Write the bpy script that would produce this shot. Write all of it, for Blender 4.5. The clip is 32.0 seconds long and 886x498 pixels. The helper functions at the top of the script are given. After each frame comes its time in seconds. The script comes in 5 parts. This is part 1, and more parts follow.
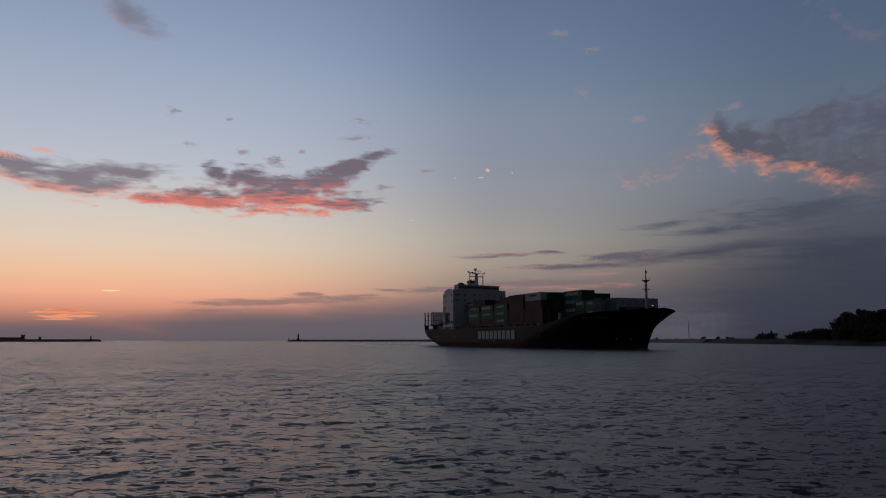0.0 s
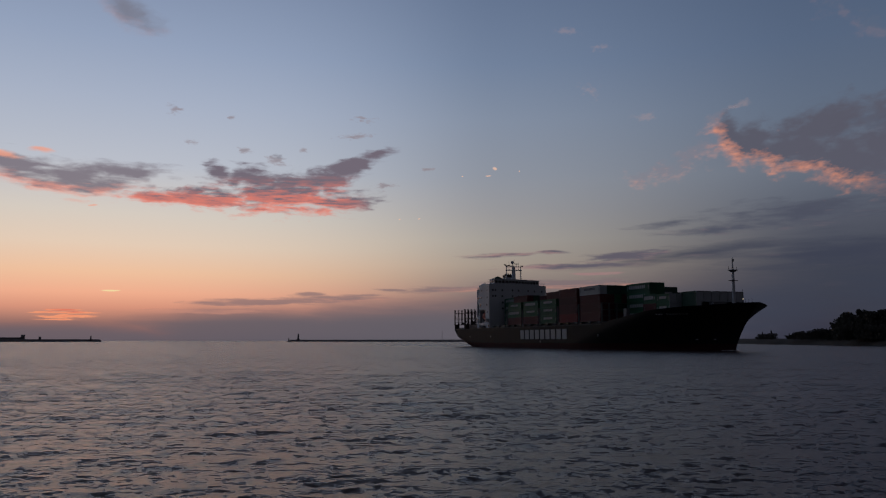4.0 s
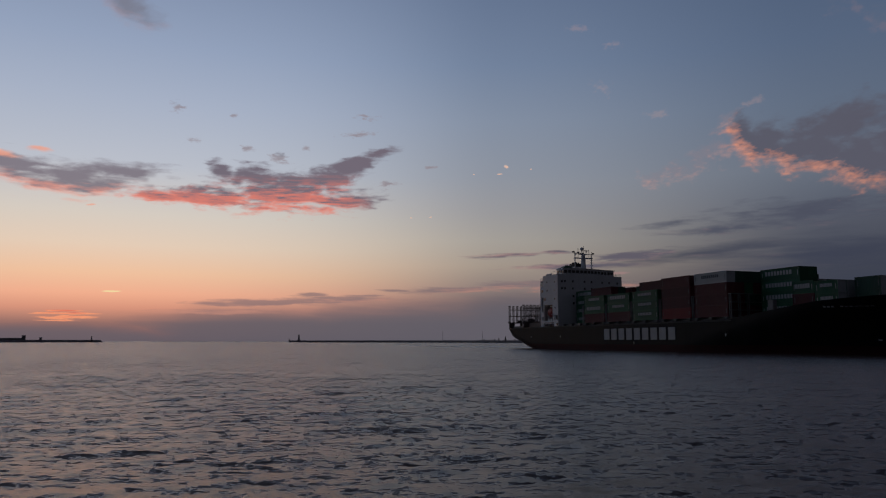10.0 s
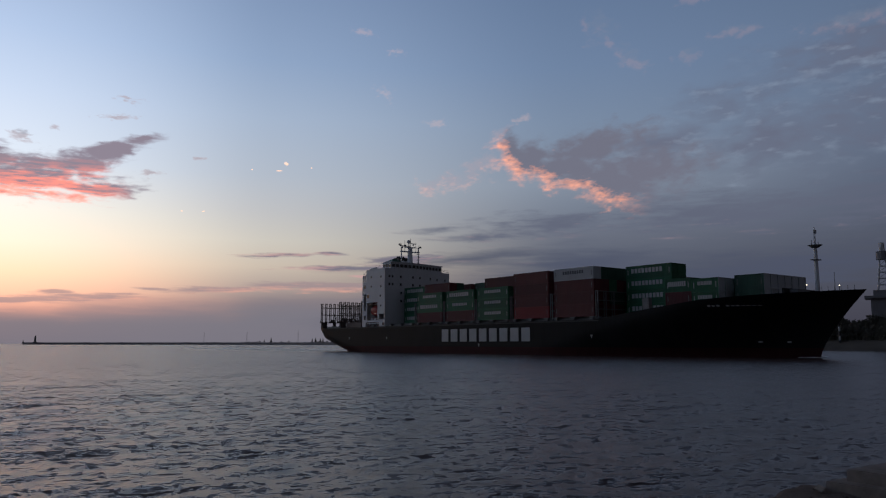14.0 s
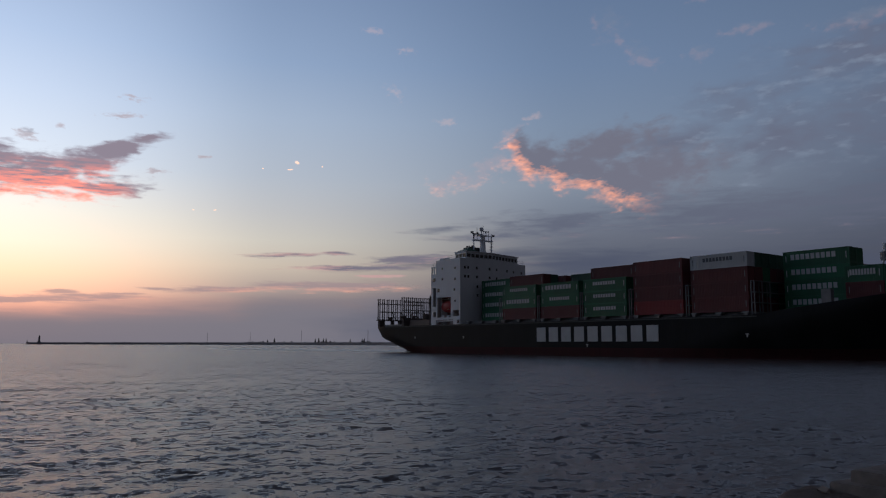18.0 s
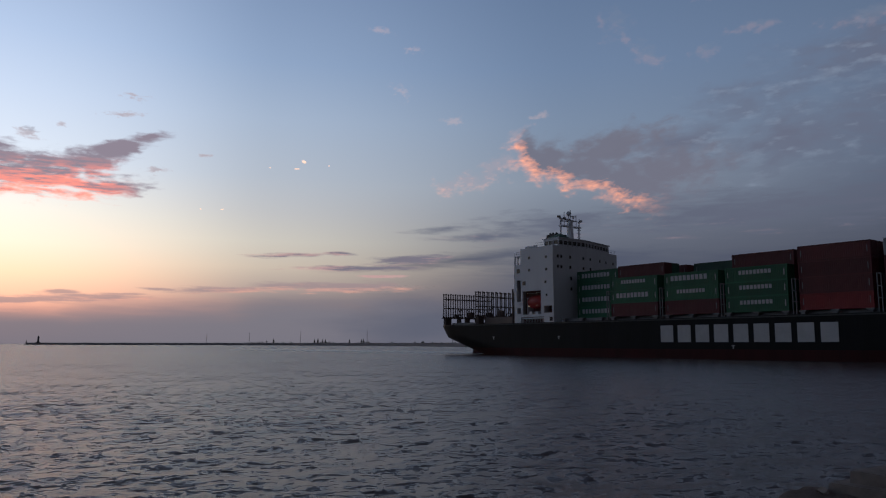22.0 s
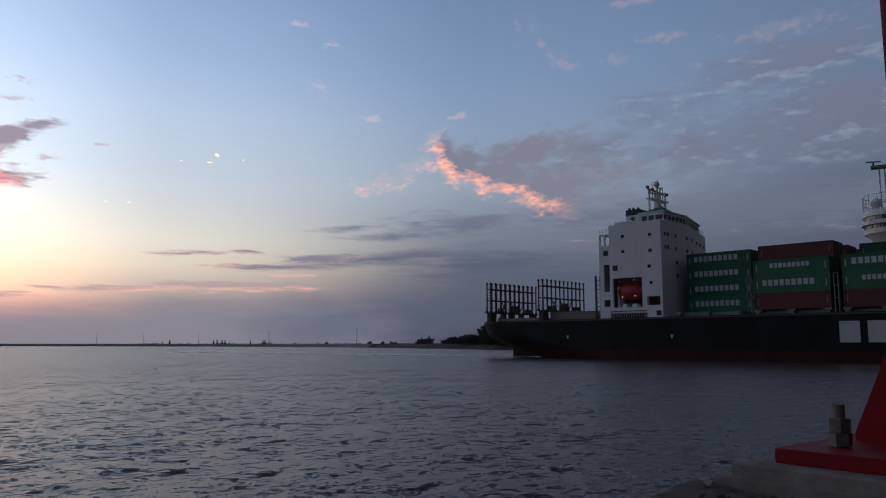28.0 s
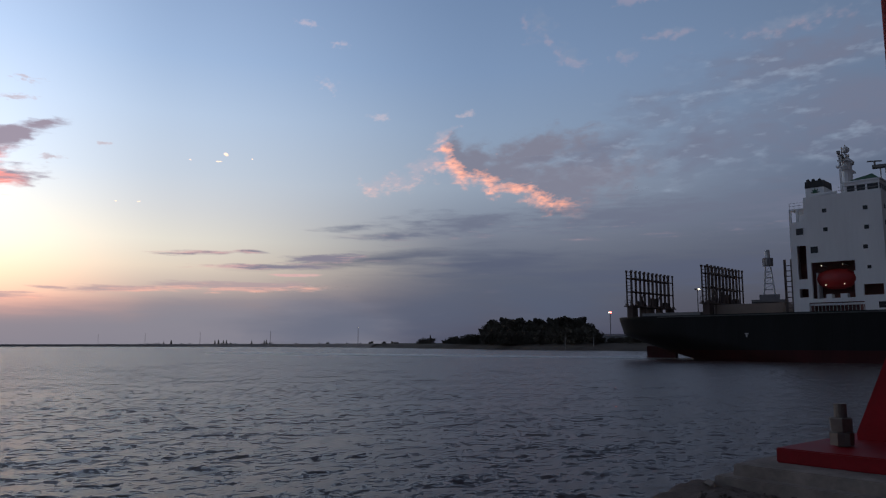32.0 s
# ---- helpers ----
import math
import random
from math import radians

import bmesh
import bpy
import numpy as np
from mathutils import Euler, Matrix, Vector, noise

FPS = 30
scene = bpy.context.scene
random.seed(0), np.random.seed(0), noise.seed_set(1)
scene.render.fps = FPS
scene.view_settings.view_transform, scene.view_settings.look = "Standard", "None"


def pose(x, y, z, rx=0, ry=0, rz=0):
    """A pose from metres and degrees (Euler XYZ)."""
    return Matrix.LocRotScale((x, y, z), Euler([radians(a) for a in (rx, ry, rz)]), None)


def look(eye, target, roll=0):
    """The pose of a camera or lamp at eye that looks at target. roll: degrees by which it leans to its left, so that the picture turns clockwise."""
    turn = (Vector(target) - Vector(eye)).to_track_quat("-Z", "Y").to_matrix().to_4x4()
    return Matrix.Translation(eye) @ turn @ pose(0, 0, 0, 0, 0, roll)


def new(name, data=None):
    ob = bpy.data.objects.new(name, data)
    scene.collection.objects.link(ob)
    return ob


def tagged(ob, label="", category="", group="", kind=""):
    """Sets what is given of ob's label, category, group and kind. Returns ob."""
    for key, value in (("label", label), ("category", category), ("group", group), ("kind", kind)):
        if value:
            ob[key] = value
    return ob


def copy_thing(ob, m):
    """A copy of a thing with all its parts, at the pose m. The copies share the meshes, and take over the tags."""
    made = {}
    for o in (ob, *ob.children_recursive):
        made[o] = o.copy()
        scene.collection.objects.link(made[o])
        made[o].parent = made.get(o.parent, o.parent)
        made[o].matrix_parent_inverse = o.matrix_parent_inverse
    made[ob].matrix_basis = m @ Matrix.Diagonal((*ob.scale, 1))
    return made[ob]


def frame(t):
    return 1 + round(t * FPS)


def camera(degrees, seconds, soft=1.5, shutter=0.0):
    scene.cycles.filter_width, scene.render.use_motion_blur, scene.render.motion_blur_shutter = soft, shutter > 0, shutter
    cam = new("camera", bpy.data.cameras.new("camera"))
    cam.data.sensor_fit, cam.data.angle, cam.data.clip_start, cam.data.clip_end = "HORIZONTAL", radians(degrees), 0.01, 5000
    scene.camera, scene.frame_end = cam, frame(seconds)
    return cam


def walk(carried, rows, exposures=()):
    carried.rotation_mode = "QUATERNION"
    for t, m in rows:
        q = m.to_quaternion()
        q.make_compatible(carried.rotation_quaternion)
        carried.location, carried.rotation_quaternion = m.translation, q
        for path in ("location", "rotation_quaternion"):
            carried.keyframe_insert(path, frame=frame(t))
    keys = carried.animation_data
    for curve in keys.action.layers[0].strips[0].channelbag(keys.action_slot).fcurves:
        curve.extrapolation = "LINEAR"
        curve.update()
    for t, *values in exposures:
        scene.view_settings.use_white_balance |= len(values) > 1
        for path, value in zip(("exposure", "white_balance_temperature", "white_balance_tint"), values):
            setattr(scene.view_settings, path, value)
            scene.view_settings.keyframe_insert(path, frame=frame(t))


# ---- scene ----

# ---------- camera: it stands on the quay and is panned twice ----------
EYE = (0.0, 0.0, 2.62)
cam = camera(61.37, 32.0, soft=1.2)
PAN = ((0, 0, 6.96, -0.02), (5, 0, 6.98, 0), (9.8, 0, 7.03, 0.03), (10, -0.05, 7.03, 0.02), (10.5, 2.66, 7.04, 0.01), (11, 5.71, 7.06, 0),
       (11.5, 8.51, 7.08, -0.02), (12, 11.62, 7.1, -0.03), (12.5, 15.29, 7.13, -0.03), (13, 17.8, 7.15, -0.02),
       (13.5, 17.82, 7.17, 0), (14, 17.57, 7.18, 0), (14.5, 17.44, 7.18, 0.01), (16.5, 17.32, 7.18, 0.03),
       (20, 17.36, 7.22, 0.08), (24, 17.39, 7.25, 0.08), (24.2, 17.45, 7.25, 0.08), (24.5, 18.05, 7.25, 0.07),
       (25, 20.06, 7.26, 0.06), (25.5, 22.79, 7.28, 0.06), (26, 24.4, 7.3, 0.06), (26.6, 24.7, 7.31, 0.06),
       (27.5, 24.67, 7.31, 0.05), (30, 24.62, 7.3, 0), (32, 24.57, 7.3, -0.04))
walk(cam, [(t, pose(*EYE, 90 + pitch, 0, -yaw) @ pose(0, 0, 0, 0, 0, roll)) for t, yaw, pitch, roll in PAN],
     exposures=((0, -0.1, 6500, 8), (9.8, -0.1, 6500, 8), (11, 0.08, 6490, 7), (12, 0.28, 6480, 6), (13, 0.68, 6470, 5), (24, 0.7, 6470, 5), (25, 0.76, 6470, 4), (26.6, 1.05, 6470, 4), (32, 1.05, 6470, 4)))


def lin(r, g, b):
    """sRGB 0..255 to linear."""
    return tuple((c / 255 / 12.92) if c <= 10 else ((c / 255 + 0.055) / 1.055) ** 2.4 for c in (r, g, b)) + (1.0,)


# ---------- sky after sunset, and the low sun behind the haze ----------
SUN_AZ = -26.0


def build_world():
    world = bpy.data.worlds.new("dusk_sky")
    scene.world = world
    world.use_nodes = True
    nt = world.node_tree
    nt.nodes.clear()
    N, L = nt.nodes.new, nt.links.new
    out, bg = N("ShaderNodeOutputWorld"), N("ShaderNodeBackground")
    tex, sep = N("ShaderNodeTexCoord"), N("ShaderNodeSeparateXYZ")
    L(tex.outputs["Generated"], sep.inputs[0])
    up = N("ShaderNodeMapRange")
    up.inputs["From Min"].default_value, up.inputs["From Max"].default_value = 0.0, 1.0
    L(sep.outputs["Z"], up.inputs["Value"])
    flat, unit, dot = N("ShaderNodeVectorMath"), N("ShaderNodeVectorMath"), N("ShaderNodeVectorMath")
    flat.operation, unit.operation, dot.operation = "MULTIPLY", "NORMALIZE", "DOT_PRODUCT"
    flat.inputs[1].default_value = (1, 1, 0)
    dot.inputs[1].default_value = (math.sin(radians(SUN_AZ)), math.cos(radians(SUN_AZ)), 0)
    L(tex.outputs["Generated"], flat.inputs[0]), L(flat.outputs[0], unit.inputs[0]), L(unit.outputs[0], dot.inputs[0])

    def ramp(stops):
        """stops: elevation in degrees and an sRGB colour."""
        node = N("ShaderNodeValToRGB")
        L(up.outputs[0], node.inputs[0])
        el = node.color_ramp.elements
        for i, (deg, rgb) in enumerate(stops):
            at = math.sin(radians(deg))
            e = el[i] if i < 2 else el.new(at)
            e.position, e.color = at, lin(*rgb)
        return node.outputs[0]

    sunward = ramp(((0, (98, 88, 94)), (1.3, (124, 104, 104)), (2.3, (206, 144, 124)), (3.3, (236, 172, 142)), (4.8, (238, 193, 158)),
                    (6.8, (229, 206, 182)), (9, (216, 206, 192)), (12.5, (190, 194, 201)), (17, (171, 180, 196)), (21, (152, 165, 187)), (27, (126, 140, 165)), (38, (104, 107, 122)), (75, (74, 73, 82))))
    middle = ramp(((0, (92, 88, 95)), (1.8, (97, 93, 100)), (3, (114, 102, 105)), (4.2, (146, 130, 123)), (5.7, (170, 155, 140)),
                   (7.6, (172, 164, 153)), (9.8, (160, 157, 156)), (12.5, (148, 152, 160)), (16.7, (137, 147, 163)), (20.8, (119, 134, 157)), (26, (104, 119, 144)), (38, (86, 91, 107)), (75, (58, 58, 67))))
    right = ramp(((0, (49, 52, 66)), (2, (54, 58, 72)), (5, (59, 64, 79)), (8, (82, 85, 97)), (12, (106, 113, 125)), (16.5, (99, 111, 129)), (20.6, (89, 104, 127)), (26, (80, 95, 119)), (31, (64, 74, 94)), (40, (44, 48, 62)), (75, (34, 34, 42))))
    away = ramp(((0, (44, 45, 55)), (2, (48, 50, 61)), (6, (55, 58, 71)), (11, (68, 74, 90)), (16, (77, 87, 105)), (21, (78, 90, 110)), (27, (70, 83, 104)), (31, (54, 62, 80)), (40, (35, 39, 51)), (75, (29, 29, 37))))
    behind = ramp(((0, (40, 37, 43)), (8, (42, 40, 47)), (18, (43, 43, 51)), (34, (44, 46, 56)), (75, (38, 38, 46))))

    def blend(lo, hi, far, near):
        f = N("ShaderNodeMapRange")
        f.interpolation_type = "SMOOTHSTEP"
        f.inputs["From Min"].default_value, f.inputs["From Max"].default_value = lo, hi
        L(dot.outputs["Value"], f.inputs["Value"])
        mix = N("ShaderNodeMixRGB")
        L(f.outputs[0], mix.inputs[0]), L(far, mix.inputs[1]), L(near, mix.inputs[2])
        return mix.outputs[0]

    sky = blend(0.86, 1.005, middle, sunward)
    sky = blend(0.58, 0.93, right, sky)
    sky = blend(0.15, 0.68, away, sky)
    sky = blend(-0.6, 0.36, behind, sky)
    tint = N("ShaderNodeMixRGB")
    tint.blend_type = "MULTIPLY"
    tint.inputs[0].default_value, tint.inputs[2].default_value = 1.0, (0.975, 0.995, 1.065, 1)
    L(sky, tint.inputs[1])
    sky = tint.outputs[0]
    # high sky overhead from the physical model, faint at this hour
    phys = N("ShaderNodeTexSky")
    phys.sky_type, phys.sun_disc = "NISHITA", False
    phys.sun_elevation, phys.sun_rotation = radians(0.3), radians(SUN_AZ)
    add = N("ShaderNodeMixRGB")
    add.blend_type = "ADD"
    add.inputs[0].default_value = 0.01
    L(sky, add.inputs[1]), L(phys.outputs[0], add.inputs[2])
    L(add.outputs[0], bg.inputs[0]), L(bg.outputs[0], out.inputs[0])


build_world()
sun = new("sun", bpy.data.lights.new("sun", "SUN"))
sun.data.energy, sun.data.angle, sun.data.color = 0.006, radians(12), (1.0, 0.6, 0.4)
sun.matrix_world = look((600 * math.sin(radians(SUN_AZ)), 600 * math.cos(radians(SUN_AZ)), 26), (0, 0, 0))


# ---------- materials ----------
MATS = {}


def mat(name, rgb, rough=0.6, metal=0.0, scale=2.0, vary=0.25, bump=0.0, fine=30.0, random_vary=0.0, streak=False, emit=0.0, island=False, spec=0.5):
    """A procedural material: base colour with large and fine variation, in metres."""
    if name in MATS:
        return MATS[name]
    m = bpy.data.materials.new(name)
    MATS[name] = m
    m.use_nodes = True
    nt = m.node_tree
    N, L = nt.nodes.new, nt.links.new
    b = nt.nodes["Principled BSDF"]
    tc, mp = N("ShaderNodeTexCoord"), N("ShaderNodeMapping")
    L(tc.outputs["Object"], mp.inputs[0])
    if streak:
        mp.inputs["Scale"].default_value = (1, 1, 0.12)
    n1, n2 = N("ShaderNodeTexNoise"), N("ShaderNodeTexNoise")
    n1.inputs["Scale"].default_value, n1.inputs["Detail"].default_value = scale, 5
    n2.inputs["Scale"].default_value, n2.inputs["Detail"].default_value = fine, 3
    L(mp.outputs[0], n1.inputs[0]), L(mp.outputs[0], n2.inputs[0])
    s = N("ShaderNodeMath")
    s.operation = "MULTIPLY_ADD"
    s.inputs[1].default_value = 0.35
    L(n2.outputs[0], s.inputs[0]), L(n1.outputs[0], s.inputs[2])
    hsv = N("ShaderNodeHueSaturation")
    hsv.inputs["Color"].default_value = (*rgb, 1)
    val = N("ShaderNodeMapRange")
    val.inputs["From Min"].default_value, val.inputs["From Max"].default_value = 0.35, 1.0
    val.inputs["To Min"].default_value, val.inputs["To Max"].default_value = 1 - vary, 1 + vary
    L(s.outputs[0], val.inputs["Value"])
    if random_vary or island:
        src = N("ShaderNodeNewGeometry").outputs["Random Per Island"] if island else N("ShaderNodeObjectInfo").outputs["Random"]
        r = N("ShaderNodeMapRange")
        k = random_vary or 0.3
        r.inputs["To Min"].default_value, r.inputs["To Max"].default_value = 1 - k, 1 + k
        L(src, r.inputs["Value"])
        mu = N("ShaderNodeMath")
        mu.operation = "MULTIPLY"
        L(val.outputs[0], mu.inputs[0]), L(r.outputs[0], mu.inputs[1]), L(mu.outputs[0], hsv.inputs["Value"])
    else:
        L(val.outputs[0], hsv.inputs["Value"])
    L(hsv.outputs[0], b.inputs["Base Color"])
    rr = N("ShaderNodeMapRange")
    rr.inputs["To Min"].default_value, rr.inputs["To Max"].default_value = max(0.02, rough - 0.1), min(1, rough + 0.12)
    L(n1.outputs[0], rr.inputs["Value"]), L(rr.outputs[0], b.inputs["Roughness"])
    b.inputs["Metallic"].default_value = metal
    b.inputs["Specular IOR Level"].default_value = spec
    if bump:
        bp = N("ShaderNodeBump")
        bp.inputs["Strength"].default_value, bp.inputs["Distance"].default_value = 0.6, bump
        L(s.outputs[0], bp.inputs["Height"]), L(bp.outputs[0], b.inputs["Normal"])
    if emit:
        b.inputs["Emission Color"].default_value = (*rgb, 1)
        b.inputs["Emission Strength"].default_value = emit
    return m


def water_material():
    m = bpy.data.materials.new("sea_water")
    m.use_nodes = True
    nt = m.node_tree
    N, L = nt.nodes.new, nt.links.new
    b = nt.nodes["Principled BSDF"]
    b.inputs["Base Color"].default_value = (0.082, 0.06, 0.058, 1)
    b.inputs["Roughness"].default_value, b.inputs["IOR"].default_value = 0.27, 1.33
    tc, geo = N("ShaderNodeTexCoord"), N("ShaderNodeNewGeometry")
    total = geo.outputs["Normal"]
    # slopes of the wavelets: the long ones mostly gentle and here and there steep, the short ones even
    for sc, slope, det, sx, turn, peaked in ((0.3, 4.0, 4, 0.5, -14, True), (1.7, 7.0, 4, 0.65, -6, True), (4.6, 2.1, 4, 0.6, -20, False), (13.0, 1.4, 3, 0.7, 8, False)):
        mp, n = N("ShaderNodeMapping"), N("ShaderNodeTexNoise")
        ce, size, sharp, mu, ad = [N("ShaderNodeVectorMath") for _ in range(5)]
        mp.inputs["Scale"].default_value = (sx, 1.0, 1.0)
        mp.inputs["Rotation"].default_value = (0, 0, radians(turn))
        n.inputs["Scale"].default_value, n.inputs["Detail"].default_value = sc, det
        n.inputs["Roughness"].default_value, n.inputs["Distortion"].default_value = 0.6, 0.3
        ce.operation, size.operation, sharp.operation, mu.operation, ad.operation = "SUBTRACT", "ABSOLUTE", "MULTIPLY", "MULTIPLY", "ADD"
        ce.inputs[1].default_value = (0.5, 0.5, 0.5)
        mu.inputs[1].default_value = (slope * 0.5, slope, 0)
        L(tc.outputs["Object"], mp.inputs[0]), L(mp.outputs[0], n.inputs[0]), L(n.outputs["Color"], ce.inputs[0])
        if peaked:
            L(ce.outputs[0], size.inputs[0]), L(ce.outputs[0], sharp.inputs[0]), L(size.outputs[0], sharp.inputs[1])
        L((sharp if peaked else ce).outputs[0], mu.inputs[0]), L(mu.outputs[0], ad.inputs[0]), L(total, ad.inputs[1])
        total = ad.outputs[0]
    unit = N("ShaderNodeVectorMath")
    unit.operation = "NORMALIZE"
    L(total, unit.inputs[0]), L(unit.outputs[0], b.inputs["Normal"])
    return m


HULL = mat("hull_green_paint", (0.016, 0.0175, 0.0185), 0.55, scale=0.25, vary=0.4, fine=3, streak=True, spec=0.1)
BOOT = mat("red_antifouling", (0.045, 0.011, 0.012), 0.8, scale=0.3, vary=0.4, fine=3, streak=True, spec=0.25)
C_BRIGHT = mat("container_red", (0.24, 0.022, 0.024), 0.6, scale=0.5, vary=0.3, fine=5, streak=True)
WHITE = mat("ship_white_paint", (0.72, 0.73, 0.74), 0.5, scale=0.3, vary=0.1, fine=4, streak=True)
LETTER = mat("white_lettering_paint", (0.5, 0.51, 0.51), 0.6, scale=0.8, vary=0.12)
STEEL = mat("grey_deck_steel", (0.20, 0.20, 0.20), 0.6, scale=1.0, vary=0.3)
RUST = mat("brown_lashing_steel", (0.07, 0.05, 0.045), 0.75, scale=1.0, vary=0.4)
DECK = mat("dark_deck_paint", (0.07, 0.08, 0.075), 0.7, scale=0.5, vary=0.3)
DARK = mat("dark_glass", (0.012, 0.014, 0.018), 0.15, scale=1, vary=0.1)
INSIDE = mat("recess_paint", (0.22, 0.10, 0.08), 0.7, scale=0.6, vary=0.3)
BOAT = mat("orange_lifeboat_shell", (0.36, 0.022, 0.02), 0.5, scale=1, vary=0.15)
BLACK = mat("funnel_black", (0.015, 0.015, 0.017), 0.6)
ROOFG = mat("green_roof_paint", (0.03, 0.10, 0.06), 0.6)
LAMPW = mat("white_lamp_glow", (1.0, 0.8, 0.6), 0.4, emit=1.4)
LAMPR = mat("red_lamp_glow", (1.0, 0.12, 0.10), 0.4, emit=4)
C_GREEN = mat("container_green", (0.02, 0.125, 0.055), 0.55, scale=0.5, vary=0.25, fine=5, random_vary=0.2, streak=True)
C_RED = mat("container_maroon", (0.115, 0.022, 0.024), 0.6, scale=0.5, vary=0.3, fine=5, random_vary=0.25, streak=True)
C_WHITE = mat("container_pale_grey", (0.50, 0.52, 0.53), 0.5, scale=0.5, vary=0.15, fine=5, random_vary=0.1, streak=True)
C_DARK = mat("container_dark_green", (0.028, 0.085, 0.055), 0.6, scale=0.5, vary=0.3, fine=5, random_vary=0.2, streak=True)
CONCRETE = mat("weathered_concrete", (0.225, 0.198, 0.178), 0.95, scale=7, vary=0.45, bump=0.006, fine=45, spec=0.15)
RUBBLE = mat("rough_quay_ground", (0.11, 0.09, 0.08), 0.95, scale=9, vary=0.6, bump=0.03, fine=45, spec=0.1)
REDPAINT = mat("red_tower_paint", (0.22, 0.005, 0.011), 0.55, scale=4, vary=0.35, fine=60, spec=0.2)
BOLT = mat("galvanised_bolt", (0.15, 0.13, 0.115), 0.7, 0.4, scale=30, vary=0.35, fine=200)
# stone made paler: the haze over the far breakwaters is in its colour
HAZED_ROCK = mat("hazed_stone", (0.2, 0.182, 0.178), 0.95, scale=0.2, vary=0.4, fine=1.5)
SCRUB = mat("scrub_ground", (0.055, 0.05, 0.042), 0.95, scale=0.15, vary=0.5, fine=1.5)
BARK = mat("tree_bark", (0.09, 0.07, 0.05), 0.9, scale=2, vary=0.3)
# leaf colour raised to include the haze in front of the far trees
HAZED_LEAF = mat("hazed_foliage", (0.11, 0.105, 0.085), 0.9, scale=0.3, vary=0.4, fine=4, random_vary=0.14, island=True, spec=0.1)
TOWERW = mat("pale_tower_paint", (0.62, 0.62, 0.62), 0.6, scale=0.4, vary=0.12, streak=True)
# walls across the water, lightened by painting distance haze into the base colour
HAZED_BLDG = mat("hazed_building_render", (0.24, 0.23, 0.235), 0.8, scale=0.4, vary=0.2)
SEA = water_material()
# pale grey paints the sky's reflection, and some foam, onto the wake
WAKE = mat("wake_sheen_and_foam", (0.32, 0.33, 0.34), 0.35, scale=0.4, vary=0.3, bump=0.03, fine=2)
FOAM = mat("sea_foam", (0.6, 0.62, 0.64), 0.8)


# ---------- mesh helpers ----------
def box(bm, x0, x1, y0, y1, z0, z1, taper=0.0):
    v = [bm.verts.new((x, y, z)) for z, k in ((z0, 0), (z1, taper)) for x, y in ((x0 + k, y0 + k), (x1 - k, y0 + k), (x1 - k, y1 - k), (x0 + k, y1 - k))]
    for f in ((3, 2, 1, 0), (4, 5, 6, 7), (0, 1, 5, 4), (1, 2, 6, 5), (2, 3, 7, 6), (3, 0, 4, 7)):
        bm.faces.new([v[i] for i in f])


def tube(bm, a, b, r0, r1=None, n=8):
    """A tapered round bar from a to b."""
    a, b = Vector(a), Vector(b)
    r1 = r0 if r1 is None else r1
    d = (b - a).normalized()
    u = d.orthogonal().normalized()
    w = d.cross(u)
    ring = [[bm.verts.new(p + (u * math.cos(6.28318 * i / n) + w * math.sin(6.28318 * i / n)) * r) for i in range(n)] for p, r in ((a, r0), (b, r1))]
    for i in range(n):
        j = (i + 1) % n
        bm.faces.new((ring[0][i], ring[0][j], ring[1][j], ring[1][i]))
    bm.faces.new(list(reversed(ring[0]))), bm.faces.new(ring[1])


def link(name, bm, material, smooth=False):
    me = bpy.data.meshes.new(name)
    bmesh.ops.recalc_face_normals(bm, faces=bm.faces)
    bm.to_mesh(me)
    bm.free()
    me.materials.append(material)
    if smooth:
        me.polygons.foreach_set("use_smooth", [True] * len(me.polygons))
    return new(name, me)


def part(name, bm, material, parent, label="", smooth=False):
    ob = link(name, bm, material, smooth)
    ob.parent = parent
    if label:
        tagged(ob, label)
    return ob


def boxes(name, items, material, parent, label=""):
    bm = bmesh.new()
    for it in items:
        box(bm, *it)
    return part(name, bm, material, parent, label)


def from_arrays(name, verts, faces, material, smooth=True):
    me = bpy.data.meshes.new(name)
    me.vertices.add(len(verts))
    me.vertices.foreach_set("co", np.asarray(verts, np.float32).ravel())
    faces = np.asarray(faces, np.int32)
    me.loops.add(faces.size)
    me.loops.foreach_set("vertex_index", faces.ravel())
    me.polygons.add(len(faces))
    me.polygons.foreach_set("loop_start", np.arange(len(faces), dtype=np.int32) * 4)
    me.update(calc_edges=True)
    me.polygons.foreach_set("use_smooth", [smooth] * len(faces))
    me.materials.append(material)
    return new(name, me)


def grid_faces(rows, cols):
    i = np.arange(rows * cols).reshape(rows, cols)
    return np.stack([i[:-1, :-1], i[:-1, 1:], i[1:, 1:], i[1:, :-1]], -1).reshape(-1, 4)


def ground_at(az, d, z=0.0):
    return (d * math.sin(radians(az)), d * math.cos(radians(az)), z)


